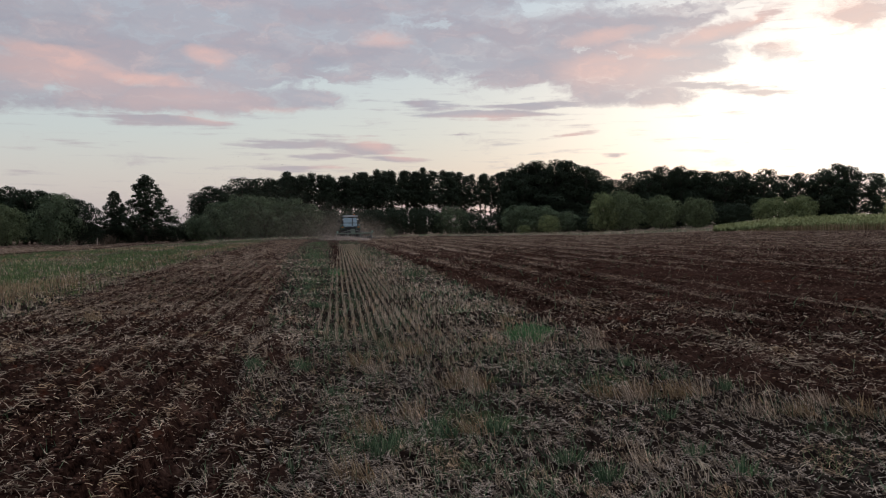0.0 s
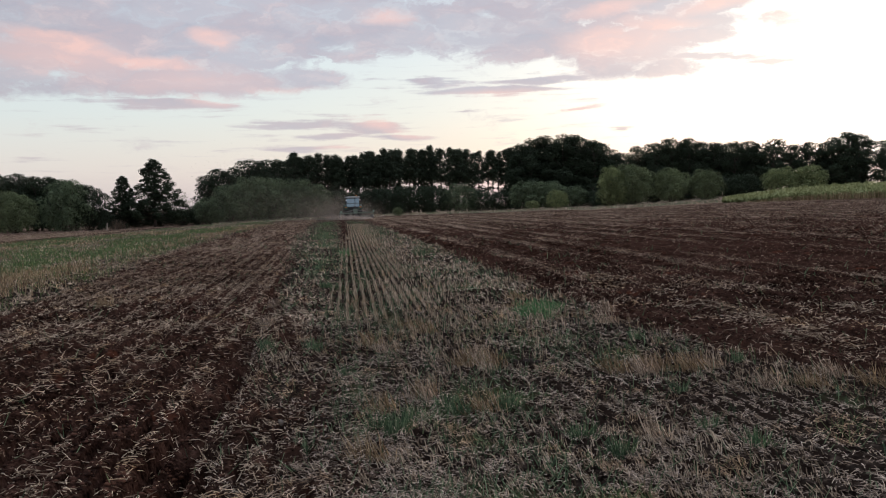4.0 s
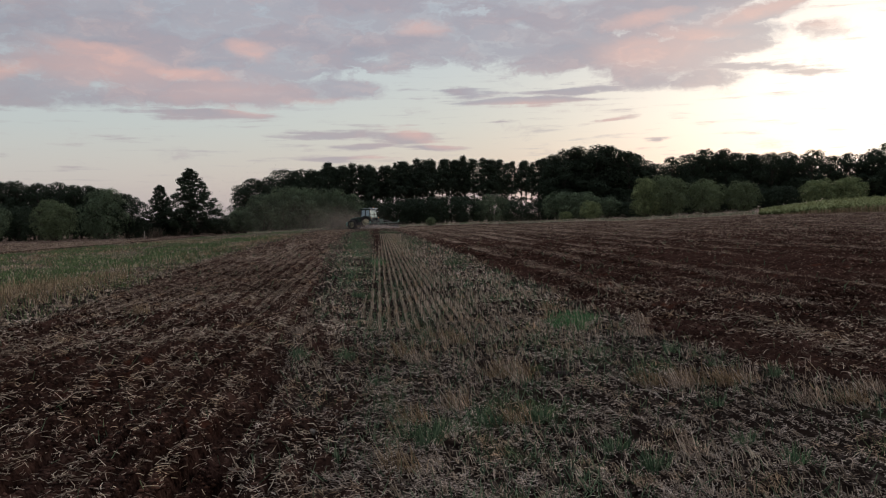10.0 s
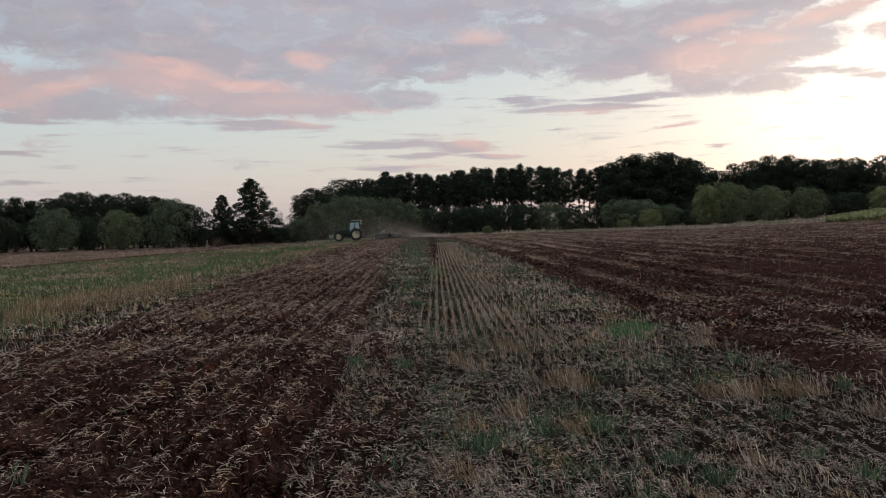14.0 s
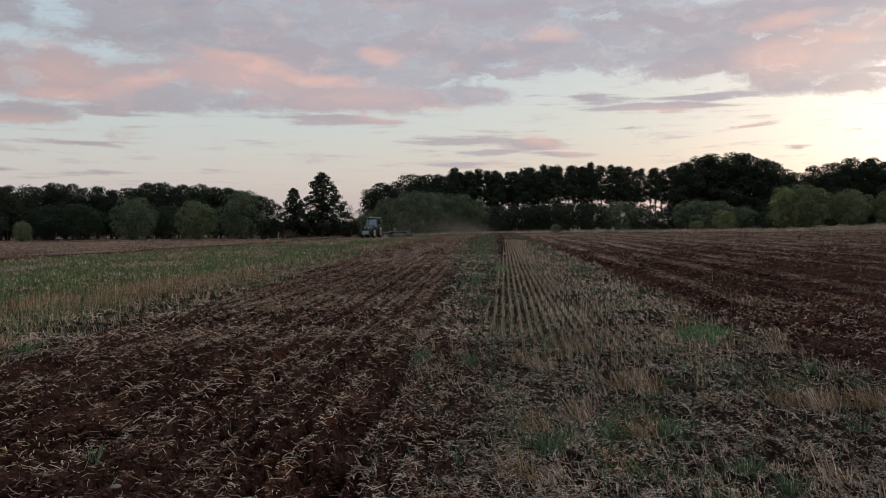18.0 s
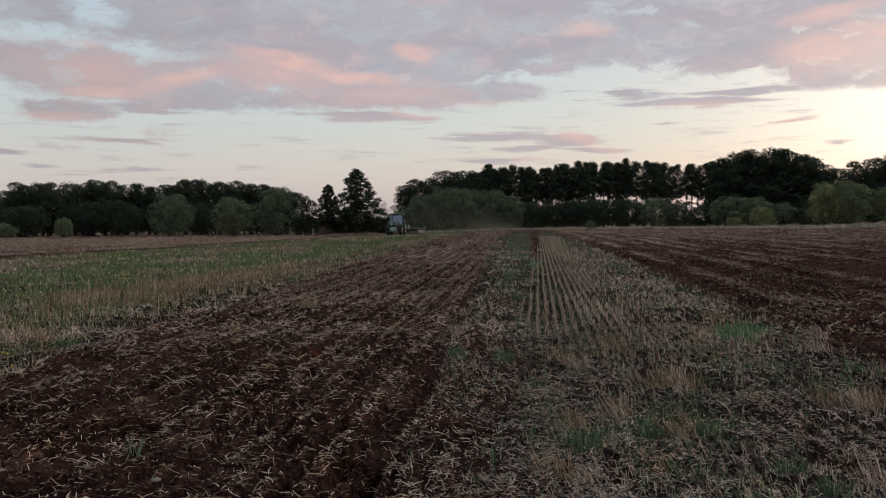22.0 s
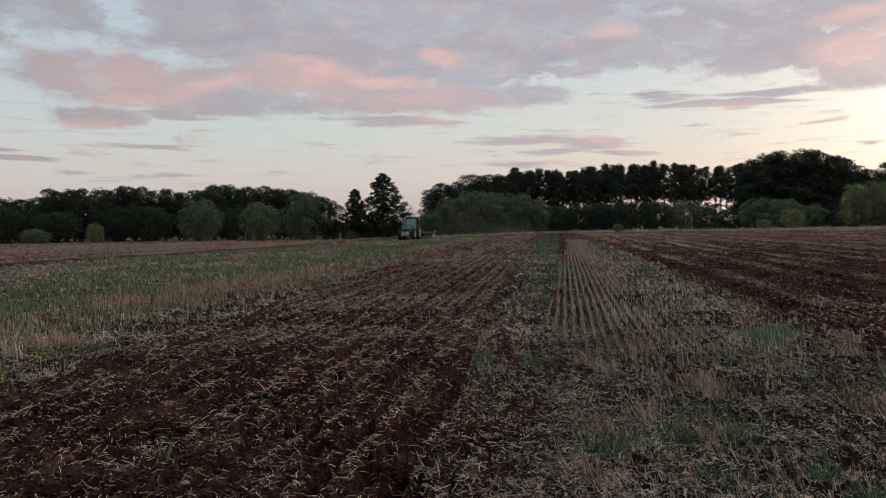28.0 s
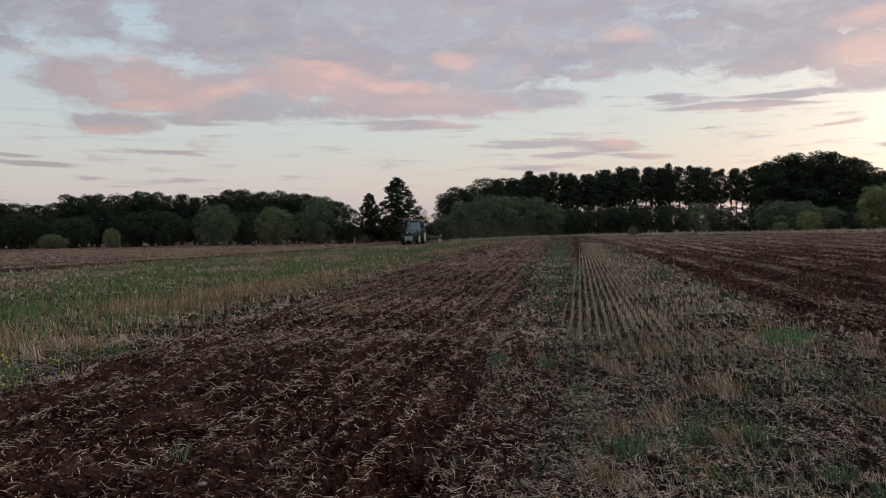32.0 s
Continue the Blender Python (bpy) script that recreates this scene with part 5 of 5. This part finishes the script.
    part("front_ballast", w, WEIGHT, t, "pale grey-green front ballast block")
    arms = bmesh.new()
    for s in (-1, 1):
        rod((s * 0.35, 3.2, 0.75), (s * 0.35, 3.85, 0.75), 0.06, bm=arms)
    rod((0, 3.3, 1.1), (0, 3.85, 1.1), 0.04, bm=arms)
    part("front_linkage", arms, DARK_PAINT, t)
    link = bmesh.new()
    for s in (-1, 1):
        rod((s * 0.42, -0.5, 0.75), (s * 0.45, -1.5, 0.62), 0.045, bm=link)
        rod((s * 0.43, -0.6, 1.45), (s * 0.44, -1.1, 0.68), 0.03, bm=link)
    rod((0, -0.6, 1.25), (0, -1.45, 1.05), 0.035, bm=link)
    part("rear_linkage", link, STEEL, t)
    wheels = []
    for s in (-1, 1):
        wheels.append((wheel("rear_wheel", t, s * 0.98, 0, 0.98, 0.62, "large rear wheel with yellow rim"), 0.98))
        wheels.append((wheel("front_wheel", t, s * 0.95, 2.85, 0.74, 0.52, "smaller front wheel with yellow rim"), 0.74))
    return t, wheels


HARROW_PAINT = plain("pale_dusty_harrow_paint", (0.17, 0.21, 0.165), 0.55, amount=0.4)


def build_harrow():
    """A trailed disc harrow; its eye is at the origin and it trails to -y."""
    h = new("disc_harrow")
    tagged(h, "wide trailed disc harrow with rear roller behind the tractor", "harrow")
    bar = rod((0, 0, 0.62), (0, -2.4, 0.85), 0.08)
    rod((0, -0.9, 0.68), (0.7, -2.4, 0.85), 0.05, bm=bar)
    rod((0, -0.9, 0.68), (-0.7, -2.4, 0.85), 0.05, bm=bar)
    part("drawbar", bar, HARROW_PAINT, h, "pale dusty green steel drawbar")
    for y in (-2.4, -3.6, -4.9):
        part("cross_beam", box(-2.25, 2.25, y - 0.07, y + 0.07, 0.80, 0.94, 0.02), HARROW_PAINT, h)
    for x in (-1.9, -0.7, 0.7, 1.9):
        part("long_beam", box(x - 0.06, x + 0.06, -5.0, -2.3, 0.82, 0.92, 0.02), HARROW_PAINT, h)
    for x in (-1.15, 1.15):
        part("wing_cylinder", rod((x * 0.3, -3.0, 1.25), (x * 1.3, -3.0, 1.0), 0.05), STEEL, h, "bright hydraulic cylinder")
    part("mast", box(-0.28, 0.28, -3.2, -2.8, 0.9, 1.45, 0.04), HARROW_PAINT, h)
    for s in (-1, 1):
        part("warning_board", box(s * 2.2 - 0.02, s * 2.2 + 0.20, -5.05, -5.02, 0.95, 1.20, 0.005), WEIGHT, h, "small pale warning board at the rear corner")
        part("side_plate", box(s * 2.28 - 0.02, s * 2.28 + 0.02, -4.3, -2.2, 0.15, 0.62, 0.01), STEEL, h, "worn steel side plate")
    disc = lathe([(0.28, 0.0), (0.22, 0.025), (0.05, 0.05), (0.05, 0.07), (0.22, 0.035)], 16)
    dm = bpy.data.meshes.new("disc")
    disc.to_mesh(dm)
    disc.free()
    dm.materials.append(STEEL)
    arm = rod((0, 0.12, 0.55), (0, 0, 0.0), 0.025, 5)
    am = bpy.data.meshes.new("disc_arm")
    arm.to_mesh(am)
    arm.free()
    am.materials.append(DARK_PAINT)
    for row, (y, turn) in enumerate(((-2.6, 17), (-3.8, -17))):
        for k in range(17):
            x = -2.1 + k * 4.2 / 16 + 0.06 * row
            for nm, me, z in (("disc", dm, 0.2), ("disc_arm", am, 0.25)):
                o = new(nm, me)
                o.parent = h
                o.matrix_basis = pose(x, y, z, 0, 0, turn)
    roll = bmesh.new()
    for k in range(18):
        x = -2.15 + k * 4.3 / 17
        for r in (0.29, 0.24):
            lathe([(r, x - 0.02), (r, x + 0.02)], 16, roll)
    rod((-2.25, 0, 0), (2.25, 0, 0), 0.06, bm=roll)
    part("roller", roll, STEEL, h, "steel ring roller", pose(0, -5.3, 0.28))
    for x in (-2.2, -0.7, 0.7, 2.2):
        part("roller_arm", rod((x, -4.9, 0.85), (x, -5.3, 0.30), 0.045), HARROW_PAINT, h)
    for s in (-1, 1):
        w = new("transport_wheel")
        w.parent = h
        w.matrix_basis = pose(s * 0.45, -4.4, 0.62)
        part("tyre", lathe([(0.2, -0.13), (0.36, -0.16), (0.40, -0.1), (0.40, 0.1), (0.36, 0.16), (0.2, 0.13)], 24), RUBBER, w)
        part("rim", lathe([(0.2, -0.10), (0.05, -0.06), (0.05, 0.06), (0.2, 0.10)], 20), YELLOW, w)
    return h


tractor, tractor_wheels = build_tractor()
harrow = build_harrow()

# the tractor's way: seconds, x, y of its middle
WAY = [(-1, 1.15, 112.8), (0, 1.0, 115.0), (3, 0.5, 121.5), (6, 0.0, 128.0), (8, -0.5, 132.3), (9, -1.3, 134.4), (10, -3.2, 136.3), (11, -5.9, 137.4),
       (12, -9.1, 138.0), (13, -12.2, 138.2), (14, -15.0, 138.2), (15, -17.3, 138.0), (16, -19.3, 137.3), (17, -21.0, 135.8), (18, -21.75, 133.8),
       (19, -21.8, 131.9), (20, -21.8, 130.0), (22, -21.95, 126.6), (25, -22.15, 122.0), (28, -22.2, 117.2), (30, -22.25, 114.0), (32, -22.3, 110.6), (33, -22.3, 108.9)]


def way_at(t):
    """Catmull-Rom through WAY."""
    i = max(1, min(len(WAY) - 3, next((k for k in range(len(WAY)) if WAY[k][0] > t), len(WAY)) - 1))
    p0, p1, p2, p3 = (np.array(WAY[i + k], float) for k in (-1, 0, 1, 2))
    s = (t - p1[0]) / (p2[0] - p1[0])
    m1 = (p2 - p0)[1:] / (p2[0] - p0[0]) * (p2[0] - p1[0])
    m2 = (p3 - p1)[1:] / (p3[0] - p1[0]) * (p2[0] - p1[0])
    a, b = p1[1:], p2[1:]
    return (2 * s ** 3 - 3 * s ** 2 + 1) * a + (s ** 3 - 2 * s ** 2 + s) * m1 + (-2 * s ** 3 + 3 * s ** 2) * b + (s ** 3 - s ** 2) * m2


def ground_pose(x, y, heading):
    """A pose on the field's slope; heading in radians from +y to the left."""
    c, s = math.cos(heading), math.sin(heading)
    z = float(land(x, y))
    fwd = float(land(x - s, y + c) - land(x + s, y - c)) / 2
    side = float(land(x + c, y + s) - land(x - c, y - s)) / 2
    f, r = Vector((-s, c, fwd)).normalized(), Vector((c, s, side)).normalized()
    u = r.cross(f).normalized()
    r = f.cross(u)
    return Matrix(((r.x, f.x, u.x, x), (r.y, f.y, u.y, y), (r.z, f.z, u.z, z), (0, 0, 0, 1)))


def drive():
    """Rows for tractor, harrow and the way rolled, each half second."""
    rows_t, rows_h, rolled = [], [], []
    back, run, last = None, 0.0, None
    n = 0
    while n <= 33 * 20 - 20:
        t = n / 20
        a, b = way_at(t - 0.05), way_at(t + 0.05)
        mid = way_at(t)
        hd = math.atan2(-(b - a)[0], (b - a)[1]) + float(np.interp(t, [17.5, 19.5, 22, 24, 31], [0, 0.10, 0.06, 0.0, -0.04]))
        rear = mid + np.array([math.sin(hd), -math.cos(hd)]) * 1.4
        eye = rear + np.array([math.sin(hd), -math.cos(hd)]) * 1.45
        if last is not None:
            run += float(np.linalg.norm(mid - last))
        last = mid
        if back is None:
            back = eye + np.array([math.sin(hd), -math.cos(hd)]) * 4.3
        d = eye - back
        back = eye - d / np.linalg.norm(d) * 4.3
        hh = math.atan2(-(eye - back)[0], (eye - back)[1])
        if n % 10 == 0:
            rows_t.append((t, ground_pose(rear[0], rear[1], hd)))
            rows_h.append((t, ground_pose(eye[0], eye[1], hh)))
            rolled.append((t, run))
        n += 1
    return rows_t, rows_h, rolled

# ---- dust behind the harrow ----
def dust_material(name, a, b, hide):
    """Specks so fine that each hides only part of what lies behind."""
    m, n = material(name)
    r = n.put("ShaderNodeNewGeometry").outputs["Random Per Island"]
    d = n.put("ShaderNodeBsdfDiffuse", {"Color": n.mix(r, a, b)}).outputs[0]
    t = n.put("ShaderNodeBsdfTransparent").outputs[0]
    n.put("ShaderNodeOutputMaterial", (n.put("ShaderNodeMixShader", (hide, t, d)).outputs[0],))
    return m


THIN_DUST = dust_material("drifting_dust", (0.38, 0.315, 0.250), (0.48, 0.405, 0.325), 0.15)
FRESH_DUST = dust_material("fresh_dust", (0.50, 0.40, 0.335), (0.66, 0.54, 0.46), 0.28)


def dust_cloud(sx, sy, sz, count, size, seed, mat, label, lobes=26):
    """A drifting cloud of fine specks, thick and low at its source on the +x side, thin and tall down the wind."""
    g = np.random.default_rng(seed)
    f = g.random(lobes) ** 1.25
    c = np.stack([sx * (1 - 2.0 * f), g.normal(0, 0.4, lobes) * sy, sz * (0.04 + 0.50 * f * g.random(lobes))], 1)
    k = g.choice(lobes, count, p=(1.25 - f) / np.sum(1.25 - f))
    p = c[k] + g.normal(0, 1, (count, 3)) * np.stack([sx * (0.16 + 0.16 * f[k]), np.full(count, sy * 0.4), sz * (0.10 + 0.22 * f[k])], 1)
    p[:, 2] = np.abs(p[:, 2]) + 0.05
    s = size * g.uniform(0.5, 1.3, count)[:, None, None]
    V = (p[:, None, :] + g.normal(0, 0.62, (count, 3, 3)) * s).reshape(-1, 3)
    F = np.arange(count * 3).reshape(-1, 3)
    ob = new("dust_cloud", mesh_from("dust_cloud", V, F, mat))
    return tagged(ob, label, "dust", kind="stuff")


plume = dust_cloud(10.5, 4.0, 9.5, 100000, 0.090, 801, THIN_DUST, "thin brown dust drifting off over the field")
trail = dust_cloud(2.6, 2.2, 1.0, 9500, 0.080, 811, FRESH_DUST, "pale fresh dust behind the harrow")


# ---- plants that stand apart ----
def clump(name, x, y, size, height, count, mat, label, category, seed, spread=0.20, drift=None):
    """A tuft of blades fanning from one foot."""
    g = np.random.default_rng(seed)
    n = count
    px, py = g.normal(0, size * spread, n), g.normal(0, size * spread, n)
    lean = np.abs(g.normal(0.42 if drift is None else 0.55, 0.30, n))
    head = np.arctan2(px, py) + g.normal(0, 0.7, n) if drift is None else drift + g.normal(0, 0.8, n)
    ob = stalks(name, px, py, np.full(n, -0.02), head, np.pi / 2 - lean, height * g.uniform(0.3, 1.1, n), np.full(n, 0.0066), mat, label, category)
    del ob["kind"]
    ob.location = (x, y, float(surface(np.array([x]), np.array([y]))[0]))
    return tagged(ob, group=category + "s in the stubble")


TUFTS = [(-0.32, 5.62, 1.2), (-0.94, 9.55, 1.1), (0.38, 6.11, 1.3), (0.78, 6.31, 1.2), (1.18, 6.35, 1.1), (1.67, 5.07, 1.2), (2.58, 5.08, 1.1), (3.75, 7.85, 1.0), (-0.50, 16.68, 1.3), (-0.38, 9.48, 0.9), (0.17, 5.98, 0.9), (2.69, 6.64, 0.8), (3.20, 9.24, 0.9), (-0.08, 8.02, 0.8), (2.43, 5.49, 0.9), (-6.03, 8.12, 1.6), (-5.85, 9.81, 1.3), (0.29, 5.83, 1.3), (-0.46, 9.54, 1.1), (-1.00, 9.87, 1.0), (1.20, 6.40, 1.1), (-2.64, 5.21, 0.6), (1.51, 5.43, 1.2), (0.74, 6.59, 1.0)]
for i, (x, y, s) in enumerate(TUFTS):
    clump("grass_tuft", x, y, 0.16 * s, 0.15 + 0.04 * (s > 1.4), int(60 * s * s), BLADE, "green grass tuft growing through the stubble", "grass tuft", 900 + i)
clump("weed", 2.15, 26.3, 0.5, 0.42, 150, BLADE, "tall green weed at the tilled field's edge", "weed", 940)
clump("weed", -0.18, 27.4, 0.55, 0.24, 170, LUSH, "bright green weed beside the drill rows", "weed", 941)
clump("weed", 2.58, 5.07, 0.16, 0.09, 60, LUSH, "small bright green weed in trampled straw", "weed", 942)
pg = random.Random(12)
for i in range(14):
    x, y = 2.70 + pg.gauss(0, 0.17), 11.95 + pg.gauss(0, 0.50)
    clump("grass_tuft", x, y, 0.34, 0.13, 95, LUSH, "bright green grass tuft in a dense patch", "grass tuft", 950 + i)
DRY = [(2.88, 7.67, 1.4), (3.36, 7.61, 1.3), (0.22, 9.60, 1.2), (0.39, 9.21, 1.1), (1.12, 8.16, 1.2), (-1.34, 15.22, 1.0), (0.23, 6.46, 1.2), (3.61, 11.61, 1.1), (2.75, 13.85, 1.2), (4.24, 7.00, 1.2), (4.36, 6.55, 1.0), (1.29, 7.86, 0.9), (0.63, 6.99, 1.0), (-6.82, 10.09, 1.4), (-6.37, 10.14, 1.3), (-6.52, 9.19, 1.2), (-4.09, 14.52, 1.2), (-6.06, 16.47, 1.2), (2.45, 7.55, 1.2), (2.68, 7.42, 1.3), (3.12, 7.50, 1.3), (3.55, 6.72, 1.2), (3.85, 6.58, 1.1), (0.59, 6.86, 1.1), (1.01, 6.29, 1.1), (1.26, 8.42, 1.3), (1.40, 8.15, 1.1), (-1.17, 12.31, 1.3), (0.95, 10.4, 1.2), (3.3, 10.6, 1.2), (0.10, 5.25, 1.1), (2.0, 5.3, 1.0)]
for i, (x, y, s) in enumerate(DRY):
    clump("straw_tuft", x, y, 0.16 * s, 0.20, int(64 * s * s), EDGESTRAW if i % 2 == 0 else DRYGRASS, "tuft of tall pale dry stubble not cut down", "straw tuft", 970 + i, 0.38, -1.3)

FLOWER = plain("yellow_petals", (0.70, 0.58, 0.06), 0.7)


def flowering_weed(x, y):
    """A bushy weed with small yellow heads."""
    ob = clump("flowering_weed", x, y, 0.5, 0.42, 160, BLADE, "bushy green weed with small yellow flowers", "weed", 990)
    g = np.random.default_rng(991)
    n = 22
    c = np.stack([g.normal(0, 0.26, n), g.normal(0, 0.26, n), g.uniform(0.28, 0.46, n)], 1)
    t = np.array([(1, 0, 0), (0, 1, 0), (-1, 0, 0), (0, -1, 0), (0, 0, 1), (0, 0, -1)]) * 0.016
    V = (c[:, None] + t[None]).reshape(-1, 3)
    b = np.arange(n)[:, None] * 6
    F = np.stack([b + q for q in ([0, 1, 4], [1, 2, 4], [2, 3, 4], [3, 0, 4], [1, 0, 5], [2, 1, 5], [3, 2, 5], [0, 3, 5])], 1).reshape(-1, 3)
    o = new("flower_heads", mesh_from("flower_heads", V, F, FLOWER))
    o.parent = ob
    tagged(o, "small bright yellow flower heads", kind="stuff")


flowering_weed(-8.9, 17.3)
flowering_weed(-5.45, 7.25)

# ---- stones and a burrow in the stubble ----
EARTH = plain("damp_earth", (0.018, 0.011, 0.008), 0.95, grain=12)
STONE = plain("pale_stone", (0.20, 0.175, 0.15), 0.85, grain=20, amount=0.4)


def lump(name, x, y, size, mat, label, category, seed, sink=0.3):
    """A rounded, uneven lump half sunk in the ground."""
    g = random.Random(seed)
    bm = bmesh.new()
    bmesh.ops.create_icosphere(bm, subdivisions=2, radius=1.0)
    k = [g.uniform(0.7, 1.25) for _ in range(3)]
    for v in bm.verts:
        w = 1 + g.uniform(-0.12, 0.12)
        v.co = Vector((v.co.x * k[0], v.co.y * k[1], v.co.z * 0.7 * k[2])) * w * size
    ob = part(name, bm, mat, None)
    ob.matrix_basis = pose(x, y, float(surface(np.array([x]), np.array([y]))[0]) + size * (0.5 - sink), 0, 0, g.uniform(0, 360))
    return tagged(ob, label, category)


for i, (x, y, s) in enumerate(((-0.55, 6.26, 0.034), (-2.26, 4.72, 0.026), (-3.4, 6.9, 0.022), (2.29, 5.96, 0.02), (4.6, 7.2, 0.024), (-1.9, 9.3, 0.025))):
    lump("field_stone", x, y, s, STONE, "small pale field stone lying on the soil", "stone", 700 + i)
for i, (x, y, s) in enumerate(((1.72, 8.14, 0.075), (1.60, 8.20, 0.055), (1.84, 8.20, 0.05))):
    lump("earth_clod", x, y, s * 0.8, EARTH, "dark earth clod thrown up in the stubble", "clod", 720 + i)

# ---- stake and dead shrub at the wood's foot ----
def stake():
    x, y, z = spot(-15.4, 160)
    bm = rod((0, 0, -0.2), (0.08, 0, 1.25), 0.09, 7)
    ob = part("fence_post", bm, plain("weathered_wood", (0.36, 0.31, 0.26), 0.9), None)
    ob.matrix_basis = pose(x, y, z)
    tagged(ob, "pale weathered wooden post at the wood's foot", "post")


stake()
TWIGS = stalk_material("dry_twigs", (0.05, 0.04, 0.03), (0.12, 0.092, 0.07), (0.22, 0.175, 0.13))
sx, sy, sz = spot(-14.7, 160)
shrub = stalks("dry_shrub", np.random.default_rng(3).normal(0, 0.5, 160), np.random.default_rng(4).normal(0, 0.5, 160), np.zeros(160),
               np.random.default_rng(5).uniform(0, 6.28, 160), np.random.default_rng(6).normal(1.2, 0.25, 160),
               np.random.default_rng(8).uniform(0.8, 2.1, 160), np.full(160, 0.04), TWIGS, "dry brownish shrub in the shade of trees", "shrub")
del shrub["kind"]
shrub.location = (sx, sy, sz)


# ---- maize on the rise ----
def maize():
    g = np.random.default_rng(61)
    n = 9000
    az, r = g.uniform(24.6, 52, n), 128 + 45 * g.random(n) ** 1.6
    x, y = r * np.sin(np.radians(az)), r * np.cos(np.radians(az))
    h = np.interp(az, [24.6, 26.0, 28.0, 31, 34], [0.25, 0.9, 1.7, 2.2, 2.35]) * g.uniform(0.85, 1.1, n) * np.interp(r, [128, 142, 165], [0.5, 0.85, 1.0])
    z = land(x, y)
    k = 9
    f = g.random((n, k))
    base = np.stack([np.repeat(x, k), np.repeat(y, k), np.repeat(z, k) + (f * h[:, None] * 0.85).ravel()], 1)
    a = g.uniform(0, 6.283, n * k)
    L = g.uniform(0.22, 0.5, n * k)
    d = np.stack([np.cos(a), np.sin(a), g.uniform(0.15, 1.1, n * k)], 1) * L[:, None]
    s = np.stack([-np.sin(a), np.cos(a), np.zeros(n * k)], 1) * 0.05
    V = np.stack([base - s, base + s, base + d * [0.6, 0.6, 1] + s, base + d * [1, 1, 0.75] - s], 1).reshape(-1, 3)
    ob = new("maize_crop", mesh_from("maize_crop", V, np.arange(len(V)).reshape(-1, 4), MAIZE))
    tagged(ob, "standing green maize on the rise beyond the soil", "crop", kind="stuff")
    # dry lower stems along the crop's front
    n = 7000
    az, r = g.uniform(26.0, 52, n), 126.5 + 7 * g.random(n)
    x, y = r * np.sin(np.radians(az)), r * np.cos(np.radians(az))
    h = np.interp(az, [26.0, 28.0, 31], [0.2, 0.6, 1.0]) * g.uniform(0.6, 1.1, n)
    stalks("maize_stems", x, y, land(x, y), g.uniform(0, 6.28, n), g.normal(1.45, 0.12, n), h, np.full(n, 0.045), EDGESTRAW, "dry tan lower stems along the maize", "crop")


maize()


# ---- rough grass along the wood's foot ----
def margin():
    g = np.random.default_rng(71)
    n = 30000
    az = g.uniform(-9, 40, n)
    r = np.interp(az, [5, 12, 16, 25], [160, 151, 138, 132]) + 24 * g.random(n) ** 1.5 + 3 * np.sin(az * 0.6)
    x, y = r * np.sin(np.radians(az)), r * np.cos(np.radians(az))
    keep = ~((az > 24.4) & (r < 176)) & (fbm(x * 0.25, y * 0.25, 73) + 0.25 * g.random(n) > 0.54)
    x, y = x[keep], y[keep]
    n = len(x)
    half = n // 2
    for i0, i1, mat, lab in ((0, half, DRYGRASS, "dry tall grass along the wood's foot"), (half, n, BLADE, "green tall grass along the wood's foot")):
        q = i1 - i0
        stalks("margin_grass", x[i0:i1], y[i0:i1], land(x[i0:i1], y[i0:i1]), g.uniform(0, 6.28, q), g.normal(1.15, 0.35, q), 0.1 + 0.4 * g.random(q) ** 2, np.full(q, 0.05), mat, lab, "grass")


margin()



# ---- what moves ----
def motions():
    rows_t, rows_h, rolled = drive()
    walk(tractor, rows_t)
    walk(harrow, rows_h)
    for hub, R in tractor_wheels:
        home = hub.matrix_basis.translation.copy()
        walk(hub, [(t, Matrix.Translation(home) @ Matrix.Rotation(-run / R, 4, "X")) for t, run in rolled])
    # the dust drifts off and settles
    for cloud_of, rows in ((plume, ((0, -5.5, 118, 0.0), (4, -8.0, 124, 0.0), (8, -11.0, 134, 0.0), (12, -13.5, 148, 0.2), (18, -14, 152, 1.2), (25, -14.5, 155, 2.0), (32, -15, 157, 3.2))),
                           (trail, ((0, 0.3, 105.0, 0.0), (4, -0.3, 113.5, 0.0), (8, -0.9, 122.5, 0.0), (10, -0.8, 127.5, 0.0), (12, -1.2, 132.5, 0.0), (14, -1.8, 136, 0.0), (18, -2.6, 139, 0.7), (25, -4, 144, 2.2), (32, -5.5, 148, 3.0)))):
        walk(cloud_of, [(t, pose(x, y, float(land(x, y)) - low)) for t, x, y, low in rows])


motions()
